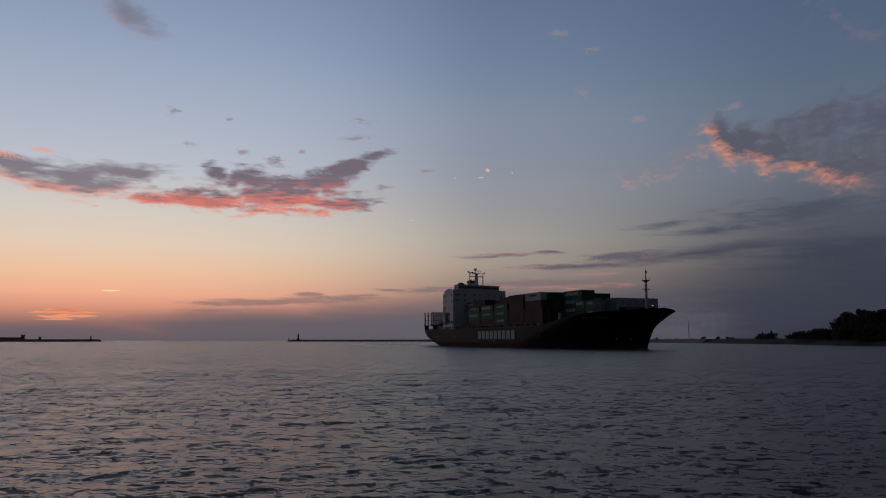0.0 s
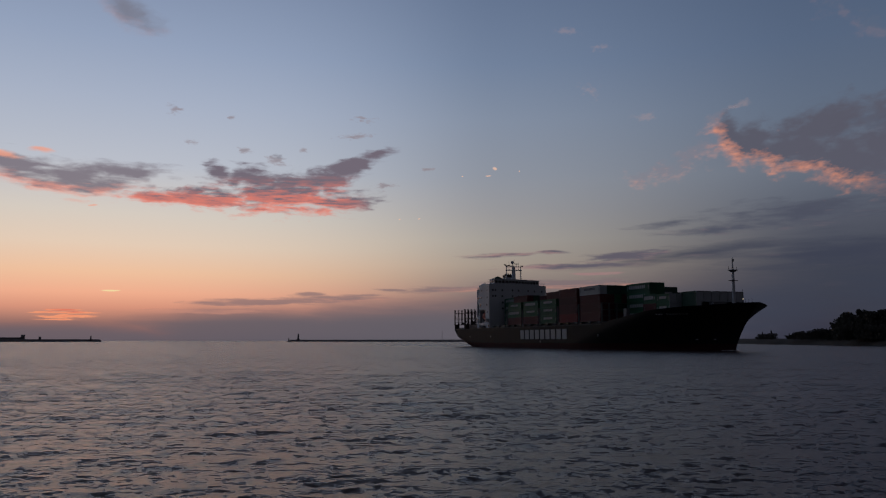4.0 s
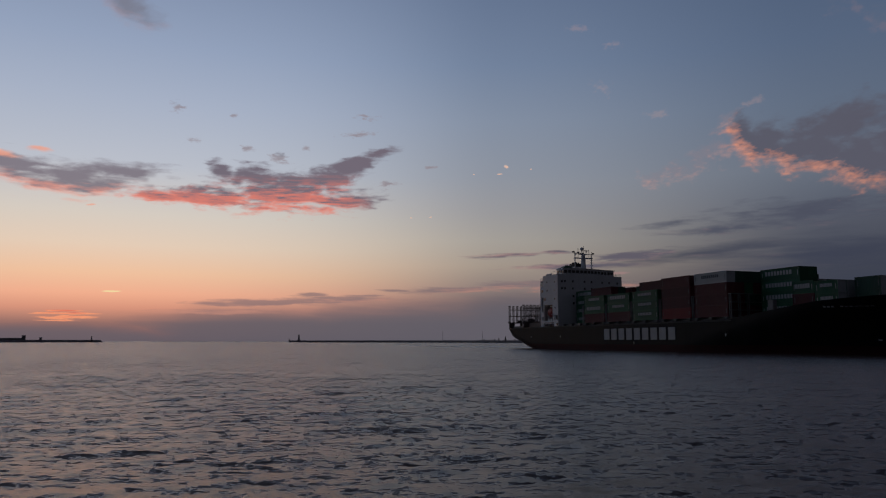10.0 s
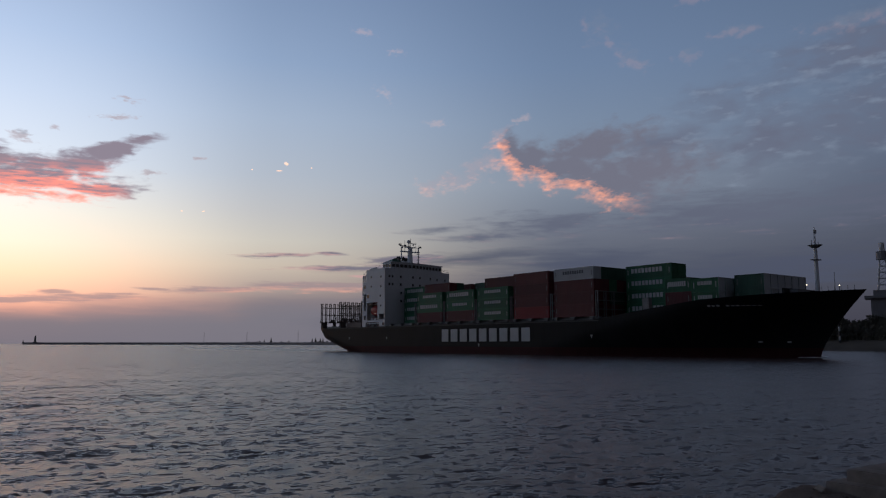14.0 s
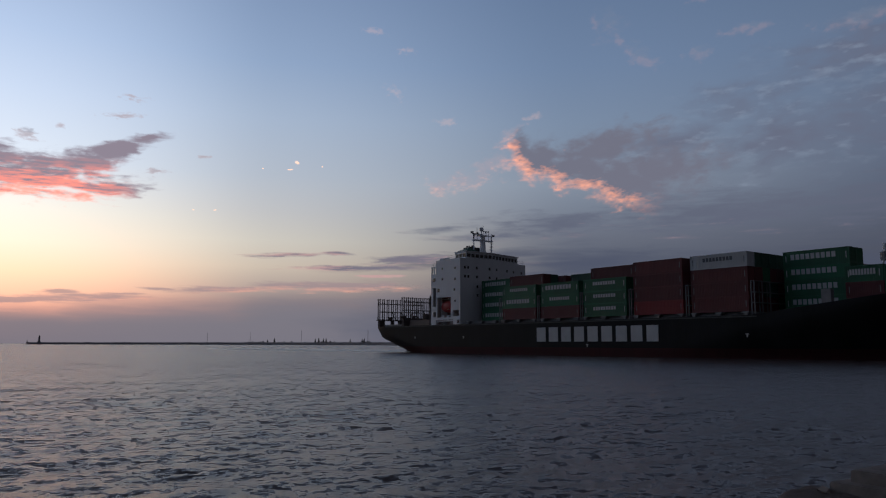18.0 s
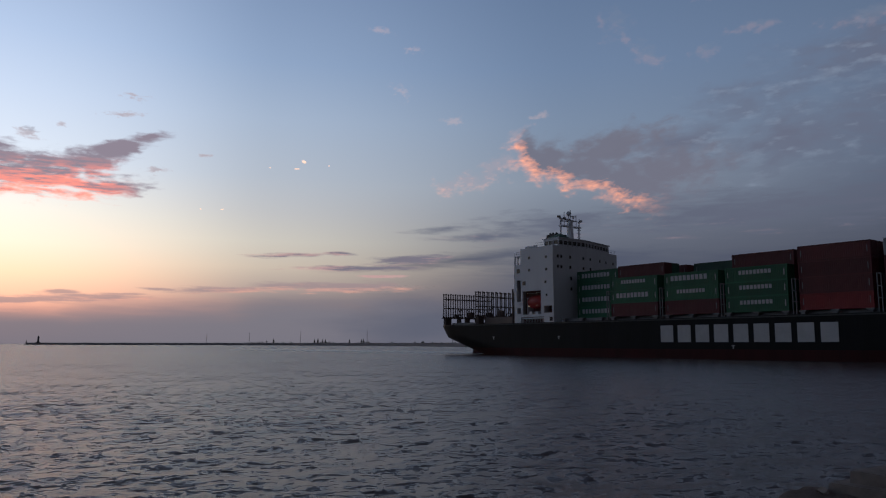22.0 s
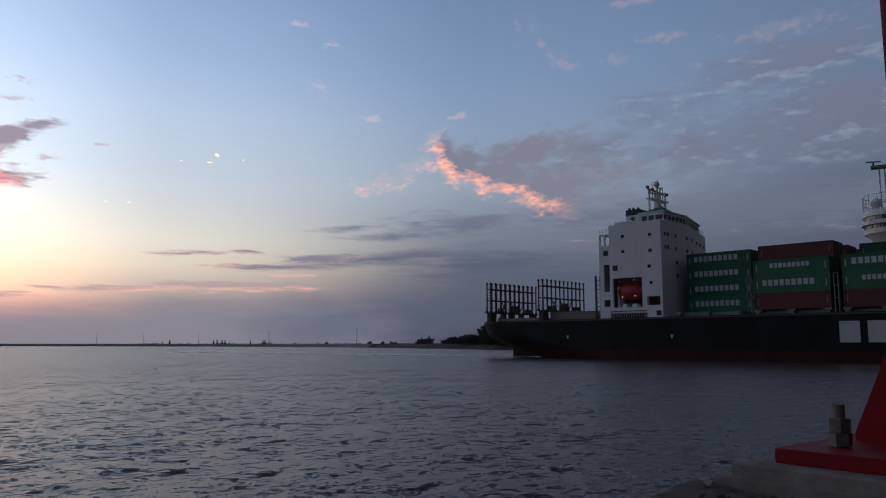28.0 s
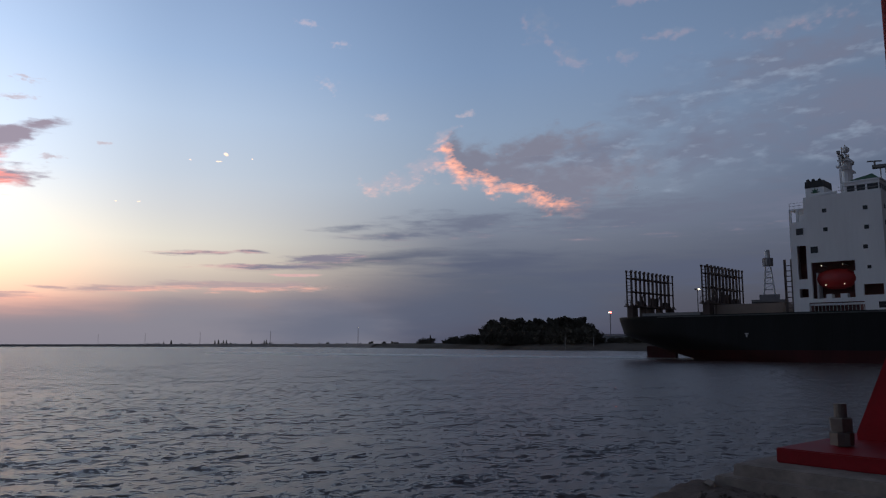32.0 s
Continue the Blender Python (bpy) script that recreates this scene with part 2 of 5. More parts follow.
# ---------- sea ----------
def build_sea():
    rng = np.random.RandomState(4)
    th = np.radians(np.concatenate([np.linspace(-180, -42, 30), np.linspace(-38, 62, 720), np.linspace(66, 180, 26)]))
    r = [30.0]
    while r[-1] < 160:
        r.append(r[-1] * 1.0036)
    while r[-1] < 620:
        r.append(r[-1] * 1.006)
    while r[-1] < 4900:
        r.append(r[-1] * 1.06)
    r = np.array(r)
    R, T = np.meshgrid(r, th, indexing="ij")
    x, y = R * np.sin(T), R * np.cos(T) - 30.0
    z, dx, dy = np.zeros_like(x), np.zeros_like(x), np.zeros_like(x)
    wx = x + 3.0 * np.sin(y * 0.031 + 1) + 2.0 * np.sin(x * 0.05 + y * 0.02)
    wy = y + 2.5 * np.sin(x * 0.027 + 2)
    for i in range(80):
        lam = 0.4 * (3.0 / 0.4) ** (rng.rand() ** 1.5)
        a = radians(-74 + rng.randn() * 34)
        k = 2 * math.pi / lam
        amp = 0.028 / k * (0.8 if lam < 0.7 else 0.4)
        ph = k * (math.cos(a) * wx + math.sin(a) * wy) + rng.rand() * 6.28
        keep = 1 / (1 + np.exp((R * 0.0085 - lam) * 4))
        s, c = np.sin(ph), np.cos(ph)
        z += amp * c * keep
        dx -= amp * 1.2 * math.cos(a) * s * keep
        dy -= amp * 1.2 * math.sin(a) * s * keep
    patch = 0.85 + 0.4 * np.sin(x * 0.045 + 2 * np.sin(y * 0.03)) * np.sin(y * 0.06 + 1.5 * np.sin(x * 0.02))
    fade = np.clip((560 - R) / 250, 0, 1) * patch
    verts = np.stack([x + dx * fade, y + dy * fade, z * fade], -1).reshape(-1, 3)
    ob = from_arrays("water", verts, grid_faces(len(r), len(th)), SEA)
    return tagged(ob, "dark rippled harbour water reflecting the dusk sky", "water", kind="structure")


sea = build_sea()


# ---------- container ship; its origin is amidships at the stern, on the waterline, x ahead, y to port ----------
def sheer(x):
    return float(np.interp(x, (0, 132, 146, 155, 169, 176.5), (7.4, 7.45, 9.3, 10.35, 11.0, 11.6)))


def stem(z):
    return 168.6 + (8.4 * (max(z, 0) / 11.6) ** 1.35 if z > 0 else -z * 0.3)


def stern_edge(z):
    return 5.5 + 12.5 * (min(max(0.0, 4.4 - z), 7.0) / 4.4) ** 1.1


def half_beam(xi, z):
    h = min(max(z / 11.0, 0), 1)
    bow = 0.61 + 0.26 * h
    b = 14.3
    if xi > bow:
        b *= max(0.0, 1 - ((xi - bow) / (1 - bow)) ** (1.7 + 1.2 * h))
    h = min(max(z / 7.0, 0), 1)
    aft = 0.06 + 0.1 * (1 - h)
    if xi < aft:
        w = 3.0 + 4.0 * h
        k = xi / aft
        b = w + (b - w) * math.sqrt(max(0.0, 1 - (1 - k) ** 2))
    return b


def hull_shell(name, z_lo, z_hi, rows, ship, material, label):
    cols = 150
    verts = []
    for side in (-1, 1):
        for i in range(rows + 1):
            for j in range(cols + 1):
                xi = (j / cols) ** 1.35
                top = min(sheer(5.5 + xi * 170.5), z_hi) if z_hi > 3 else z_hi
                z = z_lo + (top - z_lo) * i / rows
                a, f = stern_edge(z), stem(z)
                verts.append((a + xi * (f - a), side * half_beam(xi, z), z))
    per = (rows + 1) * (cols + 1)
    f = grid_faces(rows + 1, cols + 1)
    g = f + per
    aft = [(i * (cols + 1), (i + 1) * (cols + 1), per + (i + 1) * (cols + 1), per + i * (cols + 1)) for i in range(rows)]
    ob = from_arrays(name, verts, np.concatenate([f[:, ::-1], g, np.array(aft)[:, ::-1]]), material)
    ob.parent = ship
    return tagged(ob, label)


def letter_blocks(name, x0, width, z0, height, y, parent, material, deep=0.03, count=9, gap=0.27):
    """A row of plain blocks in the place of a brand name, on the side at y (starboard is -y)."""
    bm = bmesh.new()
    pitch = width / (count - gap)
    w = pitch * (1 - gap)
    for i in range(count):
        a = x0 + i * pitch
        box(bm, a, a + w, y - deep, y, z0, z0 + height)
    return part(name, bm, material, parent, "painted name in plain white blocks" if material == LETTER else "painted name in plain dark blocks")


BAYS = (52.4, 65.9, 78.9, 91.6, 104.8, 117.9, 131.7)
LONG, SHORT = 11.3, 5.75


def build_ship():
    ship = tagged(new("container_ship"), "dark green container ship with a white deckhouse, under way", "ship")
    hull_shell("hull", 1.75, 99, 16, ship, HULL, "dark green painted steel hull")
    hull_shell("boot_topping", -2.5, 1.75, 6, ship, BOOT, "faded red underwater paint")
    # decks
    bm = bmesh.new()
    st = [5.6, 5.9, 6.4, 7.0, 8.0, 9.2, 11.0] + [13.0 + i * 3.0 for i in range(54)] + [174.6]
    rows = []
    for x in st:
        z = 7.1 if x < 163.5 else sheer(x) - 0.7
        xi = (x - 5.5) / (stem(z) - 5.5)
        b = max(0.05, half_beam(min(xi, 1), z) - 0.12)
        rows.append((bm.verts.new((x, -b, z)), bm.verts.new((x, b, z))))
    for p, q in zip(rows, rows[1:]):
        bm.faces.new((p[0], q[0], q[1], p[1]))
    part("deck", bm, DECK, ship)
    # hull lettering, draught marks, sheer strake
    letter_blocks("name_lettering", 78.3, 32.7, 3.0, 3.1, -14.33, ship, LETTER, 0.05)
    for x, z in ((30.7, 3.75), (51.9, 3.75), (93.0, 1.85), (129.0, 3.7)):
        boxes("draught_mark", [(x, x + 0.2, -14.36, -14.25, z, z + 0.45), (x - 0.2, x + 0.4, -14.36, -14.25, z + 0.45, z + 0.6)], LETTER, ship)
    for x, w, z, h in ((160.0, 0.7, 2.7, 0.45), (164.3, 0.6, 2.7, 0.5)) + tuple((155.6 + i * 0.78, 0.55, 9.0, 0.5) for i in range(11) if i != 3):
        a = (x - stern_edge(z)) / (stem(z) - stern_edge(z))
        b = (x + w - stern_edge(z)) / (stem(z) - stern_edge(z))
        bm = bmesh.new()
        quad = [bm.verts.new((u, -half_beam(v, k) - 0.05, k)) for u, v, k in ((x, a, z), (x + w, b, z), (x + w, b, z + h), (x, a, z + h))]
        bm.faces.new(quad)
        part("painted_mark", bm, LETTER, ship, "small worn white mark")
    boxes("sheer_strake", [(16.0, 131.0, -14.42, -14.29, 7.1, 7.3)], DECK, ship, "worn dark deck edge")
    # hatch coamings and covers
    for x in BAYS[:6]:
        boxes("hatch_cover", [(x - 0.2, x + 11.5, -12.6, 12.6, 7.15, 7.95), (x, x + 11.3, -12.2, 12.2, 7.95, 8.1)], STEEL, ship)
    for x in BAYS[:6]:
        for dx in (0.5, 5.6, 10.8):
            boxes("container_pedestal", [(x + dx - 0.35, x + dx + 0.35, -13.7, -12.9, 7.2, 8.05), (x + dx - 0.6, x + dx + 0.6, -13.8, -12.8, 7.85, 8.12)], STEEL, ship)
    # lashing ladders in the gaps between the bays
    for x in (65.1, 78.0, 90.9, 103.9, 117.0, 130.0):
        bm = bmesh.new()
        for dx in (-0.28, 0.28):
            for y in (-13.4, -10.9, -8.4):
                box(bm, x + dx - 0.07, x + dx + 0.07, y - 0.1, y + 0.1, 7.2, 13.4)
        for z in (9.6, 11.4, 13.3):
            box(bm, x - 0.35, x + 0.35, -13.5, 13.5, z - 0.06, z + 0.06)
        part("lashing_ladder", bm, STEEL, ship)
    # aft lashing frames: two ranks of doubled posts, each on a platform with legs and lashing gear
    for x, y0, y1, top in ((10.2, -13.0, 2.8, 15.6), (24.4, -14.0, 0.5, 15.5)):
        frame_ob = boxes("lashing_frame", [(x - 0.95, x + 0.95, y0 - 0.3, y1 + 0.3, 9.2, 9.4)], RUST, ship, "brown steel lashing frame with paired posts")
        count = 11
        for dx in (-0.5, 0.5):
            for z in (11.75, 14.1):
                boxes("cross_rail", [(x + dx - 0.09, x + dx + 0.09, y0, y1, z, z + 0.22)], RUST, frame_ob)
            for i in range(count):
                y = y0 + (y1 - y0) * i / (count - 1)
                boxes("post", [(x + dx - 0.1, x + dx + 0.1, y - 0.11, y + 0.11, 9.4, top), (x + dx - 0.14, x + dx + 0.14, y - 0.17, y + 0.17, top - 0.3, top + 0.05), (x + dx - 0.17, x + dx + 0.17, y - 0.24, y + 0.24, 9.4, 9.7)], RUST, frame_ob)
        for k in range(10):
            boxes("rung", [(x - 0.45, x + 0.45, y0 - 0.05, y0 + 0.05, 9.9 + k * 0.6, 9.98 + k * 0.6)], RUST, frame_ob)
        for i in (3, 4, 6, 7):
            y = y0 + (y1 - y0) * i / (count - 1)
            bm = bmesh.new()
            tube(bm, (x - 0.5, y, 9.5), (x - 0.5, y + (1.4 if i % 2 else -1.4), 11.8), 0.11, n=5)
            part("brace", bm, RUST, frame_ob)
        for i, w, h in ((2, 0.5, 0.9), (5, 0.8, 1.6), (8, 0.6, 1.0)):
            y = y0 + (y1 - y0) * (i + 0.5) / (count - 1)
            boxes("gear_bin", [(x - 0.4, x + 0.4, y - w, y + w, 9.4, 9.4 + h)], RUST, frame_ob)
        for y, w in ((y0 + 0.9, 0.9), (y0 + 4.8, 0.35), (y0 + 7.6, 0.5), (y0 + 11.0, 0.35), (y1 - 0.5, 0.7)):
            boxes("leg", [(x - 0.55, x + 0.55, y - w, y + w, 7.1, 9.2)], RUST, frame_ob)
        bm = bmesh.new()
        for i in range(8):
            tube(bm, (x - 0.9, y0 + i * 1.9, 9.4), (x - 0.9, y0 + i * 1.9, 10.4), 0.035, n=5)
        tube(bm, (x - 0.9, y0, 10.4), (x - 0.9, y0 + 13.3, 10.4), 0.035, n=5)
        part("railing", bm, RUST, frame_ob)
    aft3 = boxes("lashing_frame", [(37.65, 37.95, -13.7, -13.4, 7.2, 15.4), (36.65, 36.95, -13.7, -13.4, 7.2, 15.4)], RUST, ship)
    for i in range(9):
        boxes("rung", [(36.95, 37.65, -13.65, -13.45, 8 + i * 0.8, 8.12 + i * 0.8)], RUST, aft3)
    boxes("hatch_cover", [(25.5, 35.8, -12.4, 12.4, 7.2, 9.0)], mat("tan_hatch_paint", (0.22, 0.17, 0.14), 0.7, scale=0.4, vary=0.3), ship, "tan hatch cover")
    boxes("hatch_cover", [(12.0, 22.5, -12.0, 12.0, 7.2, 8.0)], STEEL, ship)
    house = deckhouse(ship)
    for ob in (house, *house.children_recursive):
        for v in ob.data.vertices:
            v.co.z = 7.4 + (v.co.z - 7.4) * 0.965
    bow_gear(ship)
    boxes("deck_locker", [(141.8, 143.3, -13.9, -12.9, 7.4, 11.2)], STEEL, ship, "pale grey deck locker")
    # rudder and its post
    bm = bmesh.new()
    box(bm, 6.6, 12.4, -0.45, 0.45, -3.0, 2.3), box(bm, 8.6, 12.0, -0.6, 0.6, 2.3, 3.4)
    part("rudder", bm, BOOT, ship, "red rudder head above the water")
    for x, y, z, m in ((10.0, -8.0, 8.75, LAMPR), (10.0, -4.4, 8.6, LAMPW), (173.0, -1.0, 12.4, LAMPW)):
        bm = bmesh.new()
        bmesh.ops.create_icosphere(bm, subdivisions=1, radius=0.1, matrix=Matrix.Translation((x, y, z)))
        part("deck_light", bm, m, ship, "small lit deck lamp")
    bm = bmesh.new()
    tube(bm, (173, -1, 11), (173, -1, 12.3), 0.06)
    part("lamp_post", bm, STEEL, ship)
    return ship


def house_front(y):
    """The front of the deckhouse: square to starboard, swept back to port."""
    return 50.5 - max(0.0, y + 3.0) * 0.26


def prism(name, outline, z0, z1, material, parent, label=""):
    """A flat-topped block over an outline of (x, y) points, anticlockwise from above."""
    bm = bmesh.new()
    low, top = [[bm.verts.new((x, y, z)) for x, y in outline] for z in (z0, z1)]
    bm.faces.new(low[::-1]), bm.faces.new(top)
    for i in range(len(outline)):
        j = (i + 1) % len(outline)
        bm.faces.new((low[i], low[j], top[j], top[i]))
    return part(name, bm, material, parent, label)


def deckhouse(ship):
    # starboard plating with its openings cut through
    xs = [38.0, 38.9, 40.15, 40.75, 46.6, 47.5, 50.0, 50.5]
    zs = [7.4, 9.35, 9.6, 10.9, 11.2, 12.4, 14.85, 17.6, 21.2, 24.85]
    bm = bmesh.new()
    for i in range(len(xs) - 1):
        for k in range(len(zs) - 1):
            cx, cz = (xs[i] + xs[i + 1]) / 2, (zs[k] + zs[k + 1]) / 2
            if 40.75 < cx < 46.6 and 9.35 < cz < 14.85:
                continue
            if 47.5 < cx < 50.0 and 9.6 < cz < 11.2:
                continue
            if 38.9 < cx < 40.15 and (12.4 < cz < 17.6 or 9.6 < cz < 10.9):
                continue
            if cx < 40.15 and cz > 21.2:
                continue
            if 40.15 < cx < 47.5 and cz < 9.35:
                continue
            box(bm, xs[i], xs[i + 1], -14.15, -13.75, zs[k], zs[k + 1])
    bmesh.ops.remove_doubles(bm, verts=bm.verts, dist=0.001)
    house = part("deckhouse", bm, WHITE, ship, "white deckhouse with a lifeboat recess")
    PORT = 12.6
    boxes("house_block", [(38.2, 50.1, -10.6, -3.0, 7.2, 21.15), (40.45, 50.1, -10.6, -3.0, 21.15, 24.7), (38.2, 46.0, -3.0, 12.3, 7.2, 21.15), (40.45, 46.0, -3.0, 12.3, 21.15, 24.7), (38.2, 40.6, -13.75, -10.6, 7.2, 9.3), (46.7, 50.1, -13.75, -10.6, 7.2, 9.5)], INSIDE, house, "inner walls behind the openings")
    prism("front_wall", ((50.1, -13.75), (50.5, -13.75), (50.5, -3.0), (house_front(PORT), PORT), (house_front(PORT) - 0.4, PORT), (50.1, -3.0)), 7.2, 24.85, WHITE, house)
    boxes("aft_wall", [(38.0, 38.2, -13.75, PORT, 7.2, 21.2), (40.15, 40.4, -13.75, PORT, 21.2, 24.85)], WHITE, house)
    boxes("port_wall", [(38.2, 46.0, 12.3, PORT, 7.2, 21.2), (40.4, 46.0, 12.3, PORT, 21.2, 24.6)], WHITE, house)
    prism("roof", ((40.2, -14.15), (50.5, -14.15), (50.5, -3.0), (house_front(PORT), PORT), (40.2, PORT)), 24.85, 25.05, WHITE, house)
    boxes("roof", [(38.0, 40.15, -14.1, PORT, 21.2, 21.35)], WHITE, house)
    boxes("recess_sill", [(40.15, 47.5, -14.14, -13.8, 8.75, 9.35)], WHITE, house)
    boxes("recess_floor", [(40.7, 46.7, -13.75, -10.6, 9.0, 9.3), (40.2, 47.5, -13.9, -13.0, 8.3, 8.6)], WHITE, house)
    # railed walkway under the recess
    bm = bmesh.new()
    for i in range(15):
        x = 40.3 + i * 0.5
        box(bm, x, x + 0.06, -14.1, -14.04, 7.3, 8.35)
    part("railing", bm, WHITE, house)
    for x, z, w in ((43.0, 22.7, 0.6), (48.4, 22.5, 0.6), (43.0, 19.8, 0.6), (48.4, 19.6, 0.6), (48.1, 16.7, 0.6), (48.4, 13.7, 0.5), (39.4, 19.8, 1.0), (41.3, 16.8, 1.0), (49.7, 8.15, 0.9)):
        boxes("side_window", [(x - w / 2, x + w / 2, -14.19, -14.1, z - w / 2, z + w / 2)], DARK, house)
        boxes("window_hood", [(x - w / 2 - 0.08, x + w / 2 + 0.08, -14.25, -14.13, z + w / 2, z + w / 2 + 0.07)], WHITE, house)
    for z in (22.6, 20.2):
        for y in (-12.6, -11.5, -8.6, -4.2, -1.4, 3.4, 6.6, 10.4):
            f = house_front(y)
            boxes("front_window", [(f - 0.12, f + 0.06, y - 0.28, y + 0.28, z - 0.35, z + 0.35)], DARK, house)
    for z in (17.6, 15.2):
        for y in (-8.4, -4.2):
            boxes("front_window", [(50.45, 50.54, y - 0.28, y + 0.28, z - 0.35, z + 0.35)], DARK, house)
    # wheelhouse
    P2 = 9.4
    for name, z0, z1, out, m in (("wheelhouse", 25.05, 25.6, 0.0, WHITE), ("wheelhouse_glass", 25.6, 26.5, -0.2, DARK), ("wheelhouse", 26.5, 27.0, 0.0, WHITE), ("wheelhouse_roof", 27.0, 27.2, 0.25, WHITE)):
        f = lambda y: house_front(y) - 0.6 + out
        prism(name, ((45.2 - out, -11.6 - out), (f(-11.6), -11.6 - out), (f(-3.0), -3.0), (f(P2), P2 + out), (43.0 - out, P2 + out)), z0, z1, m, house)
    for i in range(15):
        y = -11.5 + i * 20.8 / 14
        f = house_front(y) - 0.6
        boxes("mullion", [(f - 0.2, f - 0.04, y - 0.12, y + 0.12, 25.6, 26.5)], WHITE, house)
    for x in (45.3, 46.6, 48.0):
        boxes("mullion", [(x, x + 0.25, -11.56, -11.38, 25.6, 26.5)], WHITE, house)
    bm = bmesh.new()
    v = [bm.verts.new(q) for q in ((45.5, -11.6, 27.2), (49.9, -11.6, 27.2), (49.9, -7.6, 27.2), (45.5, -7.6, 27.2), (48.6, -9.6, 28.4))]
    for f in ((0, 1, 4), (1, 2, 4), (2, 3, 4), (3, 0, 4), (3, 2, 1, 0)):
        bm.faces.new([v[k] for k in f])
    part("green_awning", bm, ROOFG, house, "dark green pointed awning")
    for x in (38.15, 39.15):
        boxes("pillar", [(x - 0.15, x + 0.15, -14.12, -13.75, 21.35, 23.3)], WHITE, house)
    boxes("aft_platform", [(38.0, 40.15, -14.12, -9.0, 23.3, 23.45)], WHITE, house)
    bm = bmesh.new()
    for x in (38.1, 38.8, 39.5, 40.1):
        tube(bm, (x, -14.0, 23.45), (x, -14.0, 24.4), 0.035, n=5)
    for z in (23.95, 24.4):
        tube(bm, (38.1, -14.0, z), (40.1, -14.0, z), 0.03, n=5)
    part("platform_railing", bm, WHITE, house)
    bm = bmesh.new()
    tube(bm, (41.0, -13.2, 25.45), (44.6, -13.2, 25.5), 0.28, 0.24, 10)
    box(bm, 41.4, 41.7, -13.4, -13.0, 25.05, 25.3), box(bm, 43.8, 44.1, -13.4, -13.0, 25.05, 25.3)
    part("roof_boom", bm, WHITE, house, "stowed white boom on the roof edge")
    bm = bmesh.new()
    for y in [-13.9 + i * 1.6 for i in range(17)]:
        tube(bm, (house_front(y) - 0.2, y, 25.0), (house_front(y) - 0.2, y, 26.0), 0.03, n=5)
    for z in (25.5, 26.0):
        tube(bm, (50.3, -14.0, z), (50.3, -3.0, z), 0.03, n=5), tube(bm, (50.3, -3.0, z), (house_front(PORT) - 0.2, PORT, z), 0.03, n=5), tube(bm, (45.0, -14.0, z), (50.3, -14.0, z), 0.03, n=5)
    part("wing_railing", bm, STEEL, house)
    # lifeboat in the recess
    bm = bmesh.new()
    bmesh.ops.create_uvsphere(bm, u_segments=20, v_segments=12, radius=1.0, matrix=Matrix.LocRotScale((43.7, -12.55, 12.3), Euler((0, radians(90), 0)), (1.6, 1.2, 2.85)))
    boat = part("lifeboat", bm, BOAT, house, "red enclosed lifeboat in its davits", smooth=True)
    boxes("lifeboat_cabin", [(42.4, 45.4, -13.0, -11.7, 13.2, 13.75, 0.15)], BOAT, boat)
    boxes("davit", [(41.0, 41.3, -13.0, -11.2, 9.3, 13.4), (46.1, 46.4, -13.0, -11.2, 9.3, 13.4), (42.4, 43.2, -13.7, -12.4, 9.3, 10.0), (44.3, 45.2, -13.7, -12.4, 9.3, 10.0)], WHITE, house)
    for x, z in ((42.0, 14.3), (44.9, 14.35), (42.5, 11.3), (45.0, 11.4)):
        bm = bmesh.new()
        bmesh.ops.create_icosphere(bm, subdivisions=1, radius=0.065, matrix=Matrix.Translation((x, -13.85 if z < 15 else -14.24, z)))
        part("recess_lamp", bm, LAMPW, house, "lit lamp in the lifeboat recess")
        boxes("lamp_bracket", [(x - 0.04, x + 0.04, *((-13.85, -10.7) if z < 15 else (-14.24, -14.1)), z + 0.05, z + 0.12)], WHITE, house)
    # funnel
    boxes("funnel_casing", [(36.2, 41.5, -4.5, 4.5, 7.2, 25.0)], WHITE, house)
    bm = bmesh.new()
    box(bm, 37.0, 39.9, -2.2, 2.2, 25.0, 29.0, 0.05)
    funnel = part("funnel", bm, WHITE, house, "white funnel with a black top")
    boxes("funnel_top", [(36.95, 39.95, -2.25, 2.25, 28.9, 30.05, 0.08)], BLACK, funnel)
    for x, y in ((37.0, -1.0), (37.8, 0.8), (38.7, -0.6), (37.8, -0.9)):
        bm = bmesh.new()
        tube(bm, (x + 0.4, y, 29.9), (x + 0.1, y, 30.6), 0.28, 0.25)
        part("exhaust_pipe", bm, BLACK, funnel)
    bm = bmesh.new()
    c = bm.verts.new((38.5, -2.23, 28.05))
    pts = [bm.verts.new((38.5 + math.cos(i * math.pi / 8) * (0.8 if i % 2 == 0 else 0.34), -2.23, 28.05 + math.sin(i * math.pi / 8) * (0.8 if i % 2 == 0 else 0.34))) for i in range(16)]
    for i in range(16):
        bm.faces.new((c, pts[i], pts[(i + 1) % 16]))
    part("funnel_mark", bm, ROOFG, funnel, "dark green plain star shape")
    # radar mast
    bm = bmesh.new()
    tube(bm, (42.8, 0, 27.2), (42.8, 0, 33.2), 0.95, 0.65, 10)
    box(bm, 42.2, 43.4, -3.4, 3.4, 31.5, 31.8), box(bm, 41.9, 43.7, -1.6, 1.6, 33.0, 33.2)
    for y in (-3.2, 3.2):
        box(bm, 42.6, 42.9, y - 0.12, y + 0.12, 27.3, 33.2)
    mast = part("radar_mast", bm, WHITE, house, "white radar mast with scanners")
    for y, z, w in ((-2.8, 33.3, 1.6), (1.2, 34.3, 2.0)):
        boxes("scanner", [(42.6, 42.9, y - 0.12, y + 0.12, z - 0.6, z), (42.55, 42.85, y - w / 2, y + w / 2, z, z + 0.22)], WHITE, mast)
    bm = bmesh.new()
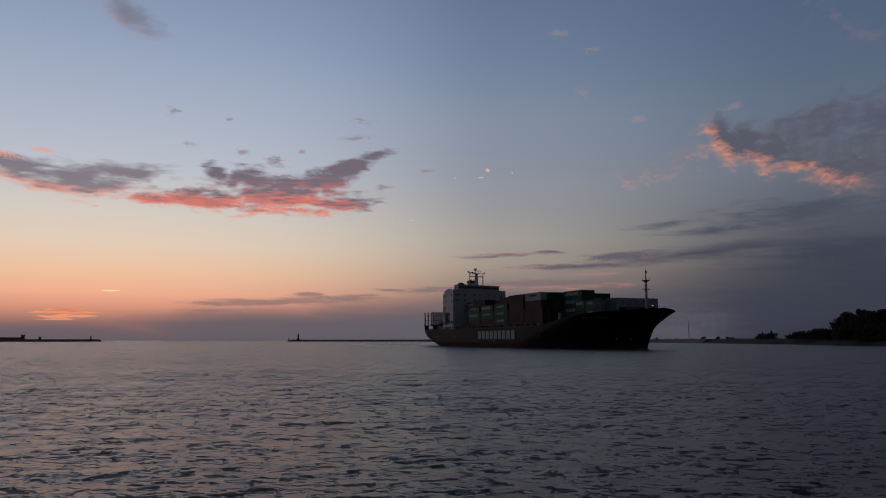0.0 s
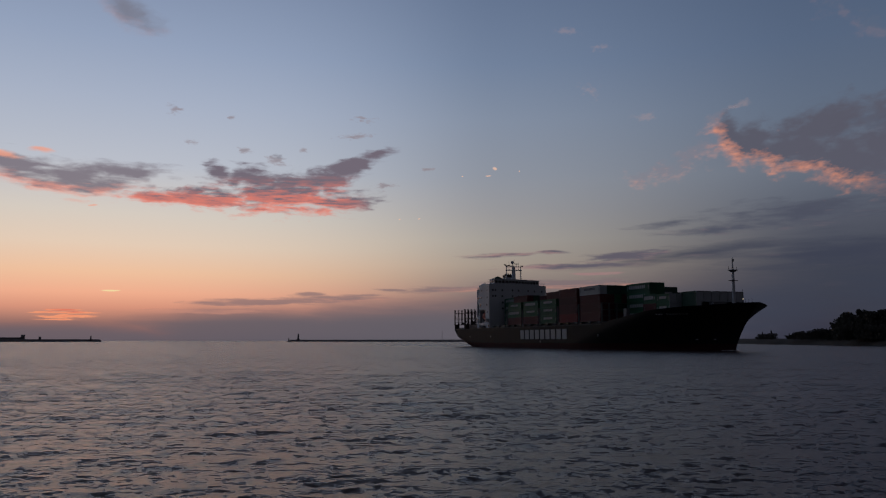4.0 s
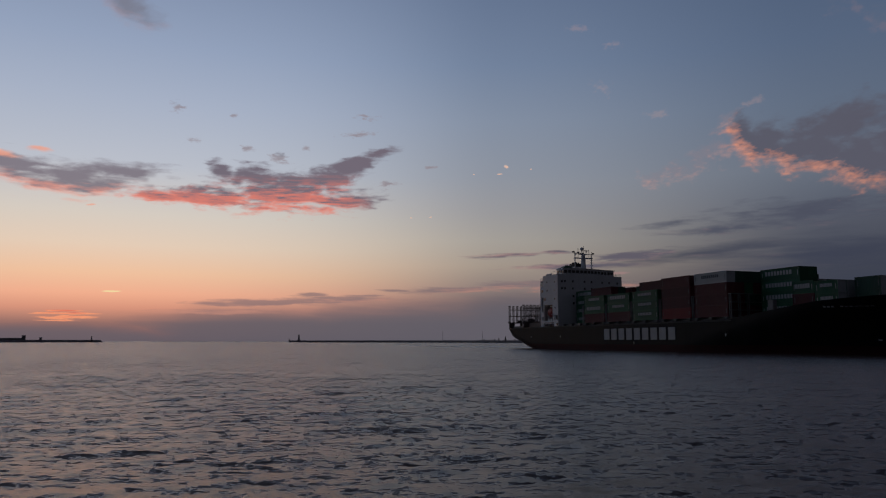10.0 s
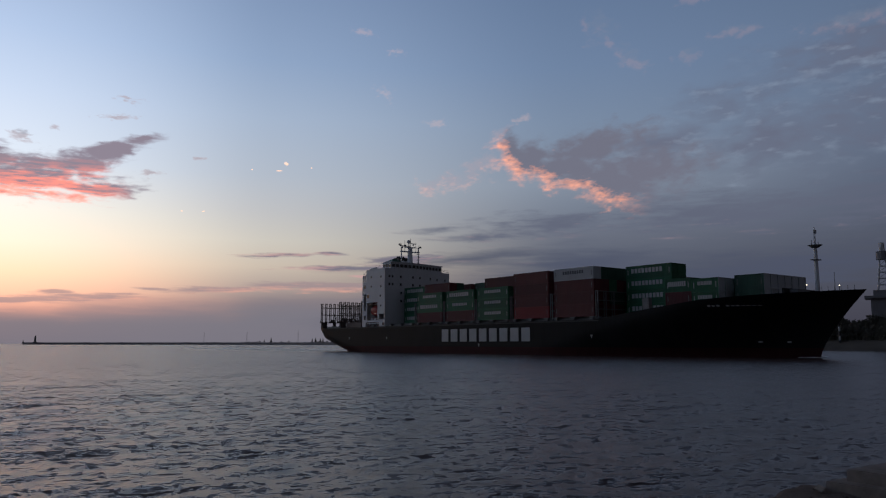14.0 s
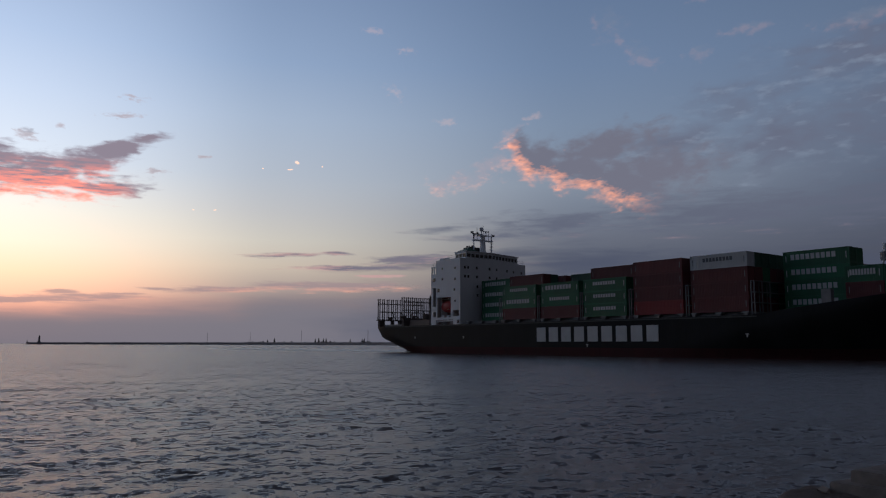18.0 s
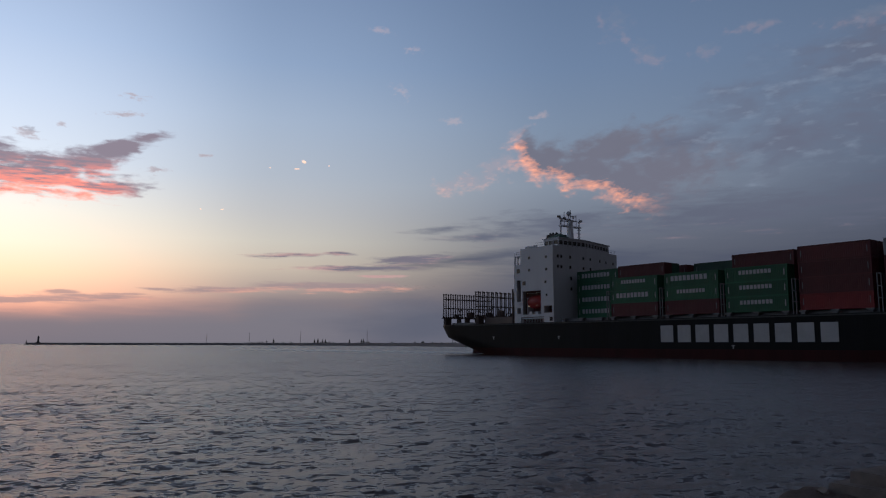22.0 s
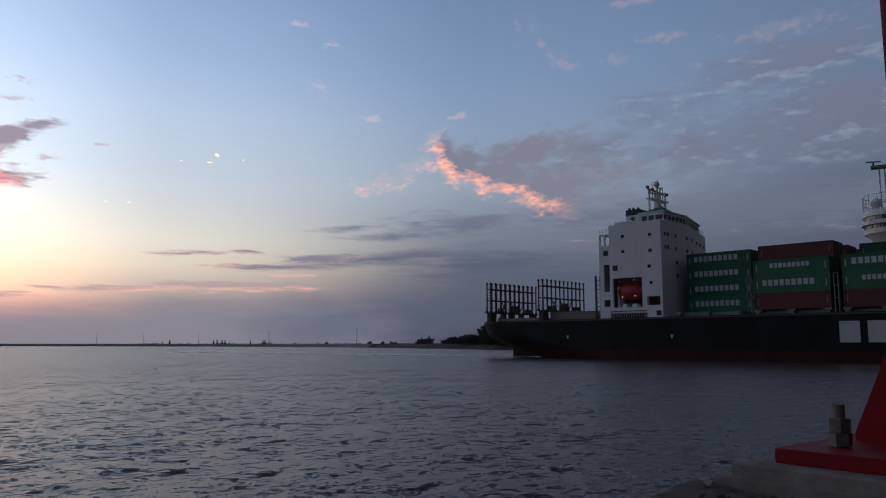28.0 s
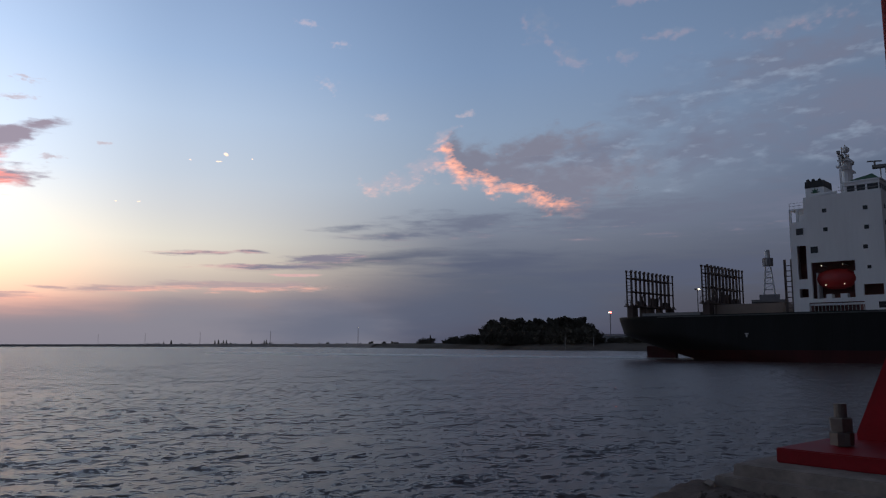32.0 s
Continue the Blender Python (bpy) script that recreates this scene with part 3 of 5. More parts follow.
    bmesh.ops.create_uvsphere(bm, u_segments=14, v_segments=10, radius=0.62, matrix=Matrix.Translation((43, -0.6, 34.9)))
    tube(bm, (43, -0.6, 33.0), (43, -0.6, 34.5), 0.15)
    part("satellite_dome", bm, WHITE, mast, smooth=True)
    for y, z in ((0.2, 36.0), (-3.3, 34.2), (3.3, 34.0), (2.2, 34.8), (-2.0, 35.2)):
        bm = bmesh.new()
        tube(bm, (42.8, y, 31.6), (42.8, y, z), 0.07, n=5)
        part("aerial", bm, STEEL, mast)
    for z in (28.3, 29.2, 30.1, 31.0):
        boxes("rung", [(42.6, 42.9, 2.6, 3.8, z, z + 0.1)], STEEL, mast)
    for y, z in ((-3.9, 33.6), (3.9, 33.2), (-1.9, 33.4)):
        boxes("mast_lamp", [(42.6, 43, y - 0.3, y + 0.3, z, z + 0.5), (42.7, 42.9, min(y, 0), max(y, 0), z - 0.12, z)], STEEL, mast)
    return house


def bow_gear(ship):
    bm = bmesh.new()
    tube(bm, (168.8, 0, 10.6), (168.8, 0, 20.0), 0.42, 0.3, 10), tube(bm, (168.8, 0, 20.0), (168.8, 0, 23.0), 0.2, 0.08, 8)
    mast = part("foremast", bm, WHITE, ship, "white foremast with a platform")
    bm = bmesh.new()
    tube(bm, (168.8, 0, 19.3), (168.8, 0, 19.8), 0.5, 1.25, 12)
    part("platform", bm, STEEL, mast)
    boxes("lower_platform", [(168.3, 169.3, -1.0, 1.0, 17.1, 17.25)], STEEL, mast)
    for y in (-1.2, 1.2):
        bm = bmesh.new()
        tube(bm, (168.8, y, 19.8), (168.8, y, 20.6), 0.06, n=5)
        part("rail_post", bm, STEEL, mast)
    boxes("mast_lamp", [(168.7, 169.0, -0.12, 0.35, 21.9, 22.5)], STEEL, mast)
    boxes("windlass", [(165.5, 168.5, -6.0, -2.0, 10.7, 11.8)], STEEL, ship)
    boxes("windlass", [(165.5, 168.5, 2.0, 6.0, 10.7, 11.8)], STEEL, ship)
    boxes("breakwater_plate", [(166.6, 166.9, -8.0, 8.0, 10.2, 12.0)], HULL, ship)
    bm = bmesh.new()
    for i in range(7):
        x = 168.5 + i * 1.1
        tube(bm, (x, -0.2, 10.9), (x, -0.2, 12.4), 0.04, n=5)
    part("bow_railing", bm, STEEL, ship)
    bm = bmesh.new()
    tube(bm, (171.8, 0.0, 11.0), (171.8, 0, 14.8), 0.05, n=5)
    part("jackstaff", bm, STEEL, ship)


CONTAINERS = []
ROW_Y = [-13.45 + 2.46 * i for i in range(11)]


def container_master(material, mark, label, high=2.59, mark_mat=LETTER, long=LONG, front=None):
    c = tagged(new("shipping_container"), label, "container", "containers stacked on the ship")
    bm = bmesh.new()
    # corrugated box: ribs on the long sides and the front
    n = round(long * 3)
    prof = []
    for i in range(n):
        a = 0.16 + i * (long - 0.32) / n
        w = (long - 0.32) / n
        prof += [(a, 0.07), (a + w * 0.3, 0.07), (a + w * 0.5, 0.105), (a + w * 0.8, 0.105)]
    prof.append((long - 0.16, 0.07))
    low = [bm.verts.new((x, y, 0.16)) for x, y in prof]
    top = [bm.verts.new((x, y, high - 0.12)) for x, y in prof]
    for i in range(len(prof) - 1):
        bm.faces.new((low[i], low[i + 1], top[i + 1], top[i]))
    part("side_panel", bm, material, c)
    bm = bmesh.new()
    box(bm, 0, long, 0.0, 0.12, 0.0, 0.17), box(bm, 0, long, 0.02, 0.12, high - 0.13, high)
    box(bm, 0, long, 2.30, 2.42, 0.0, 0.17), box(bm, 0, long, 2.30, 2.42, high - 0.13, high)
    for x in (0, long - 0.16):
        for y in (0, 2.28):
            box(bm, x, x + 0.16, y, y + 0.16, 0.17, high - 0.13)
        box(bm, x, x + 0.16, 0.12, 2.3, high - 0.13, high), box(bm, x, x + 0.16, 0.12, 2.3, 0, 0.17)
    part("frame", bm, material, c)
    boxes("roof_panel", [(0.1, long - 0.09, 0.08, 2.36, high - 0.07, high - 0.02)], material, c)
    boxes("far_panel", [(0.1, long - 0.09, 2.30, 2.36, 0.1, high - 0.1)], material, c)
    bm = bmesh.new()
    fold = []
    for i in range(8):
        y = 0.16 + i * 0.265
        fold += [(long - 0.1, y), (long - 0.1, y + 0.09), (long - 0.06, y + 0.13), (long - 0.06, y + 0.22)]
    fold.append((long - 0.1, 2.28))
    low = [bm.verts.new((x, y, 0.16)) for x, y in fold]
    top = [bm.verts.new((x, y, high - 0.12)) for x, y in fold]
    for i in range(len(fold) - 1):
        bm.faces.new((low[i], low[i + 1], top[i + 1], top[i]))
    part("front_panel", bm, front or material, c)
    if front:
        boxes("front_frame", [(long + 0.005, long + 0.04, 0.0, 0.16, 0.0, high), (long + 0.005, long + 0.04, 2.26, 2.42, 0.0, high), (long + 0.005, long + 0.04, 0.16, 2.26, high - 0.14, high), (long + 0.005, long + 0.04, 0.16, 2.26, 0.0, 0.18)], front, c, "pale grey end frame")
    bm = bmesh.new()
    box(bm, 0.05, 0.09, 0.16, 1.2, 0.17, high - 0.13), box(bm, 0.05, 0.09, 1.22, 2.28, 0.17, high - 0.13)
    for y in (0.45, 0.95, 1.45, 1.95):
        tube(bm, (0.03, y, 0.2), (0.03, y, high - 0.15), 0.025, n=5)
    part("doors", bm, material, c)
    for x in (0.45, long - 0.62):
        boxes("end_label", [(x, x + 0.12, 0.055, 0.075, high * 0.3, high * 0.72)], mark_mat if mark else STEEL, c)
    if mark:
        u, v, z, h = (0.12, 0.68, 0.42, 0.36) if mark == "large" else (0.23, 0.52, 0.5, 0.27)
        letter_blocks("name_lettering", long * u, long * v, high * z, high * h, 0.08, c, mark_mat, 0.03)
    return c


def load_containers():
    kinds = {"g": container_master(C_GREEN, "small", "green forty-foot container with small white name blocks"),
             "h": container_master(C_GREEN, "large", "green forty-foot container with large white name blocks"),
             "r": container_master(C_RED, False, "maroon forty-foot shipping container"),
             "w": container_master(C_WHITE, "small", "pale grey forty-foot container with dark name blocks", mark_mat=mat("dark_lettering_paint", (0.10, 0.11, 0.12), 0.6)),
             "d": container_master(C_DARK, False, "dark green forty-foot shipping container"),
             "b": container_master(C_BRIGHT, False, "bright red forty-foot shipping container"),
             "G": container_master(C_GREEN, "large", "green twenty-foot container with white name blocks", long=SHORT),
             "R": container_master(C_RED, False, "maroon twenty-foot shipping container", long=SHORT),
             "F": container_master(C_GREEN, "small", "green twenty-foot container with a pale grey front", long=SHORT, front=C_WHITE),
             "P": container_master(C_DARK, False, "dark green twenty-foot container with a pale grey front", long=SHORT, front=C_WHITE),
             "D": container_master(C_DARK, False, "dark green twenty-foot shipping container", long=SHORT)}
    # bay by bay: start, base height, first and last row, tiers of the outer row, of the second, and the tiers further in
    plan = ((52.4, 8.15, 2, 10, "hhhh", "hggr", ("rgdr", "ggrd", "rdgg")),
            (65.9, 8.15, 0, 10, "rhg", "rggr", ("grrr", "dgrd", "rgr")),
            (78.9, 8.15, 0, 10, "rgh", "rgg", ("grd", "dgrd", "rgr")),
            (91.6, 8.15, 0, 10, "ggg", "ggrr", ("rgrr", "grdr", "rgrr")),
            (104.8, 8.15, 0, 10, "brrr", "rrrr", ("rrdr", "grrr", "rdrd")),
            (117.9, 8.15, 0, 10, "rrrw", "rrrd", ("rdrd", "grrd", "rdgd")),
            (131.7, 8.15, 3, 9, "hhhh", "grgg", ("rdgg", "grd", "rdw")),
            (143.2, 7.2, 2, 9, "GRG", "GRG", ("DGD", "RDR", "DGD")),
            (149.1, 9.5, 2, 9, "FF", "FF", ("DD", "GD", "DD")),
            (156.6, 9.8, 3, 8, "PP", "PP", ("PP", "PP", "PP")))
    used = set()
    for x, z0, first, last, outer, second, inner in plan:
        for row in range(first, last + 1):
            stack = outer if row == first else second if row == first + 1 else inner[1 + row % 2] if x == 131.7 else inner[(row * 7 + int(x)) % 3]
            for tier, kind in enumerate(stack):
                m = pose(x, ROW_Y[row], z0 + 2.6 * tier)
                if kind not in used:
                    used.add(kind)
                    ob = kinds[kind]
                    ob.matrix_basis = m
                else:
                    ob = copy_thing(kinds[kind], m)
                CONTAINERS.append((ob, m))


ship = build_ship()
load_containers()


def build_wake():
    """Smooth water astern and a little foam at the stem, carried along with the ship."""
    w = tagged(new("wake"), "smooth wake, pale with painted sky reflection, and foam round the moving ship", "wake")
    bm = bmesh.new()
    rows = []
    for i in range(26):
        x = 16 - i * 6.0
        half = 3.0 + 7.0 * min(1, i / 8) + i * 0.12
        k = 1 + 0.18 * noise.noise(Vector((x * 0.05, 1, 0)))
        rows.append([bm.verts.new((x, y * half * k, 0.14 if abs(y) < 0.9 else 0.05)) for y in (-1, -0.7, -0.3, 0.3, 0.7, 1)])
    for p, q in zip(rows, rows[1:]):
        for j in range(5):
            bm.faces.new((p[j], p[j + 1], q[j + 1], q[j]))
    part("slick", bm, WAKE, w)
    bm = bmesh.new()
    rng = random.Random(8)
    for i in range(120):
        x = rng.uniform(165.5, 169.5) if i < 60 else rng.uniform(12, 26)
        y = -half_beam(min(1, (x - 8) / 160), 0.3) - rng.uniform(0.0, 0.5) if i < 60 else rng.uniform(-7, 4)
        s = rng.uniform(0.05, 0.2)
        bmesh.ops.create_icosphere(bm, subdivisions=1, radius=1, matrix=Matrix.LocRotScale((x, y, 0.12), None, (s * 2.5, s, s * 0.5)))
    tagged(part("foam", bm, FOAM, w, "white foam flecks"), kind="stuff")
    return w


wake = build_wake()


# ---------- far shore, breakwaters, lights ----------
def shore(name, label, line, inland, height, material, face=10.0):
    """A bank along the waterline points (azimuth, distance), rising to height and running inland."""
    pts = [Vector(ground_at(a, d)) for a, d in line]
    fine = []
    for p, q in zip(pts, pts[1:]):
        n = max(2, int((q - p).length / 9))
        fine += [p.lerp(q, i / n) for i in range(n)]
    fine.append(pts[-1])
    verts = []
    offs = ((-2.0, -2.5), (0, 0.05), (face * 0.4, height * 0.5), (face, height * 0.95), (face + 6, height), (inland * 0.5, height), (inland, height - 1), (inland + 5, -3))
    for i, p in enumerate(fine):
        t = (fine[min(i + 1, len(fine) - 1)] - fine[max(i - 1, 0)]).normalized()
        out = Vector((-t.y, t.x, 0))
        for j, (o, z) in enumerate(offs):
            k = noise.noise(Vector((p.x * 0.06, p.y * 0.06, j * 3.1))) * (0.25 * height if 1 < j < 5 else 0.0)
            q = p + out * (o + (k * 2 if j in (2, 3) else 0))
            verts.append((q.x, q.y, z + k * 0.6))
    ob = from_arrays(name, verts, grid_faces(len(fine), len(offs)), material)
    return tagged(ob, label, "shore", kind="structure")


shore("breakwater_far", "low dark stone breakwater on the horizon", ((-11.7, 1500), (-4, 1330), (0, 1230), (6, 1080), (12, 900), (16.5, 760), (19, 660)), 14, 3.6, HAZED_ROCK, 5)
shore("breakwater_west", "low dark breakwater with small buildings", ((-36, 1350), (-30, 1450), (-24.4, 1560)), 20, 4.5, HAZED_ROCK, 6)
shore("shore", "dark scrub-covered harbour bank", ((18.6, 680), (22, 560), (26, 470), (30, 400), (34, 360), (38, 330), (44, 300), (50, 270), (58, 235), (70, 200), (85, 190)), 400, 3.6, SCRUB, 9)


def lighthouse(az, d, h, label):
    o = tagged(new("lighthouse"), label, "lighthouse")
    o.location = ground_at(az, d, 3.2)
    bm = bmesh.new()
    tube(bm, (0, 0, 0.5), (0, 0, h * 0.72), h * 0.17, h * 0.10, 12)
    part("tower", bm, HAZED_BLDG, o)
    bm = bmesh.new()
    tube(bm, (0, 0, -0.5), (0, 0, 1.5), h * 0.3, h * 0.28, 12)
    part("base", bm, HAZED_ROCK, o)
    bm = bmesh.new()
    tube(bm, (0, 0, h * 0.72), (0, 0, h * 0.77), h * 0.16, h * 0.16, 12)
    part("gallery", bm, HAZED_BLDG, o)
    bm = bmesh.new()
    tube(bm, (0, 0, h * 0.77), (0, 0, h * 0.92), h * 0.08, h * 0.08, 10), tube(bm, (0, 0, h * 0.92), (0, 0, h), h * 0.09, 0.1, 10)
    part("lantern", bm, HAZED_BLDG, o)


lighthouse(-10.9, 1490, 12.5, "dark squat lighthouse on the breakwater head")
lighthouse(-25.1, 1545, 8.5, "small light tower on the breakwater")
lighthouse(-11.6, 1497, 4.5, "short beacon post on the breakwater tip")


def light_pole(az, d, h, z0, lit=False):
    o = tagged(new("light_pole"), "slender light pole on the breakwater", "pole", "light poles on the breakwater")
    o.location = ground_at(az, d, z0)
    bm = bmesh.new()
    tube(bm, (0, 0, -1), (0, 0, h), 0.28, 0.16, 6)
    part("pole", bm, STEEL, o)
    bm = bmesh.new()
    box(bm, -0.12, 0.12, -0.12, 0.12, h, h + 0.2)
    part("lamp_head", bm, LAMPW if lit else STEEL, o)


for az, d, h, lit in ((-0.07, 1235, 15, 0), (2.95, 1165, 15.5, 0), (6.66, 1065, 17, 0), (11.63, 915, 15.5, 0), (18.12, 700, 15.5, 1)):
    light_pole(az, d + 8, h, 3.3, bool(lit))


def shed(az, d, w, h, z0, label, name="shed", material=HAZED_BLDG):
    o = tagged(new(name), label, "building")
    o.matrix_basis = pose(*ground_at(az, d, z0), 0, 0, -az)
    boxes("wall", [(-w / 2, w / 2, 0, 6, -0.5, h)], material, o)
    bm = bmesh.new()
    v = [bm.verts.new(p) for p in ((-w / 2 - 0.3, -0.4, h), (w / 2 + 0.3, -0.4, h), (w / 2 + 0.3, 6.4, h), (-w / 2 - 0.3, 6.4, h), (-w / 2 - 0.3, 3, h + h * 0.35), (w / 2 + 0.3, 3, h + h * 0.35))]
    for f in ((0, 1, 5, 4), (2, 3, 4, 5), (0, 4, 3), (1, 2, 5), (3, 2, 1, 0)):
        bm.faces.new([v[i] for i in f])
    part("roof", bm, HAZED_BLDG, o)
    return o


shed(-30.4, 1480, 60, 2.6, 4.2, "long low building on the breakwater")
shed(-29.2, 1478, 6, 6, 4.2, "narrow dark building with a pointed roof")
shed(-28.2, 1490, 4, 3.5, 4.2, "small dark hut on the breakwater")
shed(37.6, 372, 12, 3.2, 3.4, "low pale shed on the bank", material=TOWERW)


# ---------- trees and scrub ----------
def tree_master(name, label, h, spread, seed, clumps, trunk=0.3, low=0.25):
    rng = random.Random(seed)
    o = tagged(new(name), label, "tree")
    bm = bmesh.new()
    tube(bm, (0, 0, -0.5), (0.2, 0.1, h * 0.55), trunk, trunk * 0.5, 7)
    tips = []
    for i in range(7):
        a = i * 0.9 + rng.random()
        z = h * (low + 0.1 + 0.4 * rng.random())
        e = Vector((math.cos(a) * spread * 0.6, math.sin(a) * spread * 0.6, z + h * 0.25))
        tube(bm, (0.1, 0.05, z), e, trunk * 0.4, trunk * 0.12, 5)
        tips.append(e)
    part("trunk", bm, BARK, o)
    bm = bmesh.new()
    lobes = [(t, spread * (0.35 + 0.25 * rng.random())) for t in tips] + [(Vector((rng.uniform(-1, 1) * spread * 0.4, rng.uniform(-1, 1) * spread * 0.4, h * rng.uniform(0.55, 0.85))), spread * rng.uniform(0.3, 0.5)) for _ in range(6)]
    lobes += [(Vector((rng.uniform(-1, 1) * spread * 0.55, rng.uniform(-1, 1) * spread * 0.55, h * rng.uniform(0.1, 0.38))), spread * rng.uniform(0.35, 0.55)) for _ in range(6)]
    for i in range(clumps):
        c, r = lobes[i % len(lobes)]
        d = Vector((rng.gauss(0, 1), rng.gauss(0, 1), rng.gauss(0, 0.8))).normalized() * r * rng.random() ** 0.35
        p = c + d
        p.z = min(max(p.z, h * low * 0.6), h)
        s = rng.uniform(0.25, 0.6) * (h / 10) ** 0.5
        rot = Euler((rng.random() * 6, rng.random() * 6, rng.random() * 6)).to_matrix()
        v = [bm.verts.new(p + rot @ Vector(q) * s) for q in ((-1, -0.6, 0), (1, -0.5, 0.15), (0.9, 0.6, -0.1), (-0.8, 0.7, 0.2))]
        bm.faces.new(v)
    part("crown", bm, HAZED_LEAF, o)
    return o


def plant():
    rng = random.Random(11)
    kinds = [tree_master("tree", "dark broad-crowned tree on the harbour bank", 11, 5.0, 3, 1700, 0.3, 0.08), tree_master("tree", "dark feathery tree on the harbour bank", 12, 3.6, 8, 1300, 0.25, 0.05),
             tree_master("tree", "dark rounded tree on the harbour bank", 9, 4.6, 21, 1500, 0.3, 0.06)]
    bush = tree_master("bush", "low dark shrub on the harbour bank", 3.6, 2.6, 5, 380, 0.1, 0.05)
    cone = tagged(new("tree"), "small pointed tree on the breakwater", "tree")
    bm = bmesh.new()
    tube(bm, (0, 0, -0.5), (0, 0, 4.6), 0.14, 0.03, 6)
    part("trunk", bm, BARK, cone)
    bm = bmesh.new()
    for i in range(420):
        z = 0.4 + 4.9 * rng.random() ** 1.3
        r, a = 1.75 * (1 - z / 5.6) * (0.75 + 0.25 * math.sin(z * 6)) * rng.random() ** 0.4, rng.random() * 6.28
        rot = Euler((rng.random() * 6, rng.random() * 6, rng.random() * 6)).to_matrix()
        bm.faces.new([bm.verts.new(Vector((r * math.cos(a), r * math.sin(a), z)) + rot @ Vector(q) * 0.3) for q in ((-1, -0.5, 0), (1, -0.4, 0.1), (0.8, 0.6, -0.1), (-0.7, 0.5, 0.2))])
    part("crown", bm, HAZED_LEAF, cone)
    spots = []
    for i in range(40):
        az = 27.95 + i / 39 * 7.6 + rng.uniform(-0.12, 0.12)
        spots.append((kinds[i % 3], az, 432 - 9 * (az - 28.2) + rng.uniform(0, 26), rng.uniform(0.82, 1.2) * (1.12 if az < 30 else 0.6 if 34.7 < az < 35.1 else 1.08)))
    for i in range(46):
        az = rng.uniform(38.8, 58)
        spots.append((kinds[i % 3], az, 330 - 4.2 * (az - 37) + 24 + rng.uniform(0, 40), rng.uniform(0.75, 1.0)))
    for i in range(60):
        az = rng.uniform(27.9, 36.4)
        spots.append((bush, az, 424 - 9 * (az - 28.2) + rng.uniform(0, 8), rng.uniform(1.1, 1.9)))
    for i in range(230):
        az = rng.uniform(27.6, 58)
        d = float(np.interp(az, (18.6, 22, 26, 30, 34, 38, 44, 50, 58), (680, 560, 470, 400, 360, 330, 300, 270, 235)))
        spots.append((bush, az, d + 13 + rng.uniform(0, 16), rng.uniform(0.7, 1.6) * (0.45 if 36.2 < az < 38.6 else 1.0)))
    for i in range(7):
        spots.append((cone if i % 3 else bush, 22.9 + i * 0.14, 540 - 18 * i * 0.24, rng.uniform(0.6, 1.1)))
    for i in range(34):
        az = 24.6 + i * 0.098
        spots.append((cone if i % 2 else bush, az + rng.uniform(-0.1, 0.1), 500 - 14 * (az - 24.3) + rng.uniform(0, 12), (0.75 + 0.016 * i) * rng.uniform(0.7, 1.25) * (0.85 if i % 2 else 1.15)))
    for i in range(46):
        az = rng.uniform(2.5, 24.3)
        d = float(np.interp(az, (0, 6, 12, 18.6, 22, 26), (1230, 1080, 900, 680, 560, 480)))
        spots.append((bush, az, d + 10 + rng.uniform(0, 10), rng.uniform(0.25, 0.6)))
    for az in (4.7, 7.7, 7.95, 8.3, 8.5, 10.3, 11.2, 11.35, 4.2):
        d = float(np.interp(az, (0, 6, 12, 18.6, 22, 26), (1230, 1080, 900, 680, 560, 480)))
        spots.append((cone, az, d + 9, rng.uniform(0.7, 1.2)))
    placed = set()
    for kind, az, d, s in spots:
        m = Matrix.Translation(ground_at(az, d, 3.3)) @ Matrix.Rotation(rng.random() * 6.28, 4, "Z")
        ob = kind if kind.name not in placed else copy_thing(kind, m)
        placed.add(kind.name)
        ob.matrix_basis = m @ Matrix.Diagonal((s, s, s, 1))


plant()


# ---------- towers on the far bank ----------
def radar_tower():
    o = tagged(new("radar_tower"), "pale lattice radar tower on a dark block building", "tower")
    o.matrix_basis = pose(*ground_at(48.2, 330, 3.4), 0, 0, -48.2)
    boxes("building", [(-4.8, 4.8, -3, 7, -0.5, 16.0), (-6.8, 6.8, -4.5, 8.5, 16.0, 17.0), (-3.8, 3.8, -2, 5.5, 17.0, 19.2)], HAZED_BLDG, o)
    bm = bmesh.new()
    for x, y in ((-2.1, -1), (2.1, -1), (-2.1, 4), (2.1, 4)):
        tube(bm, (x, y, 19), (x * 0.45, 1.5 + (y - 1.5) * 0.45, 31), 0.35, 0.28, 6)
    for k in range(1, 5):
        f = k / 5
        w = 2.1 * (1 - 0.55 * f)
        z = 19 + 12 * f
        for y in (-1, 4):
            yy = 1.5 + (y - 1.5) * (1 - 0.55 * f)
            tube(bm, (-w, yy, z), (w, yy, z), 0.14, n=5)
        tube(bm, (-w, -1 + 2.5 * 0.55 * f, z), (w * 0.9, -1 + 2.5 * 0.55 * f, z + 2.2), 0.1, n=5)
    part("lattice", bm, TOWERW, o)
    bm = bmesh.new()
    tube(bm, (0, 1.5, 31), (0, 1.5, 34.2), 2.1, 2.1, 10)
    part("cabin", bm, HAZED_BLDG, o, "dark round cabin")
    bm = bmesh.new()
    tube(bm, (0, 1.5, 34.2), (0, 1.5, 37.6), 1.1, 0.9, 10)
    part("lantern", bm, TOWERW, o)


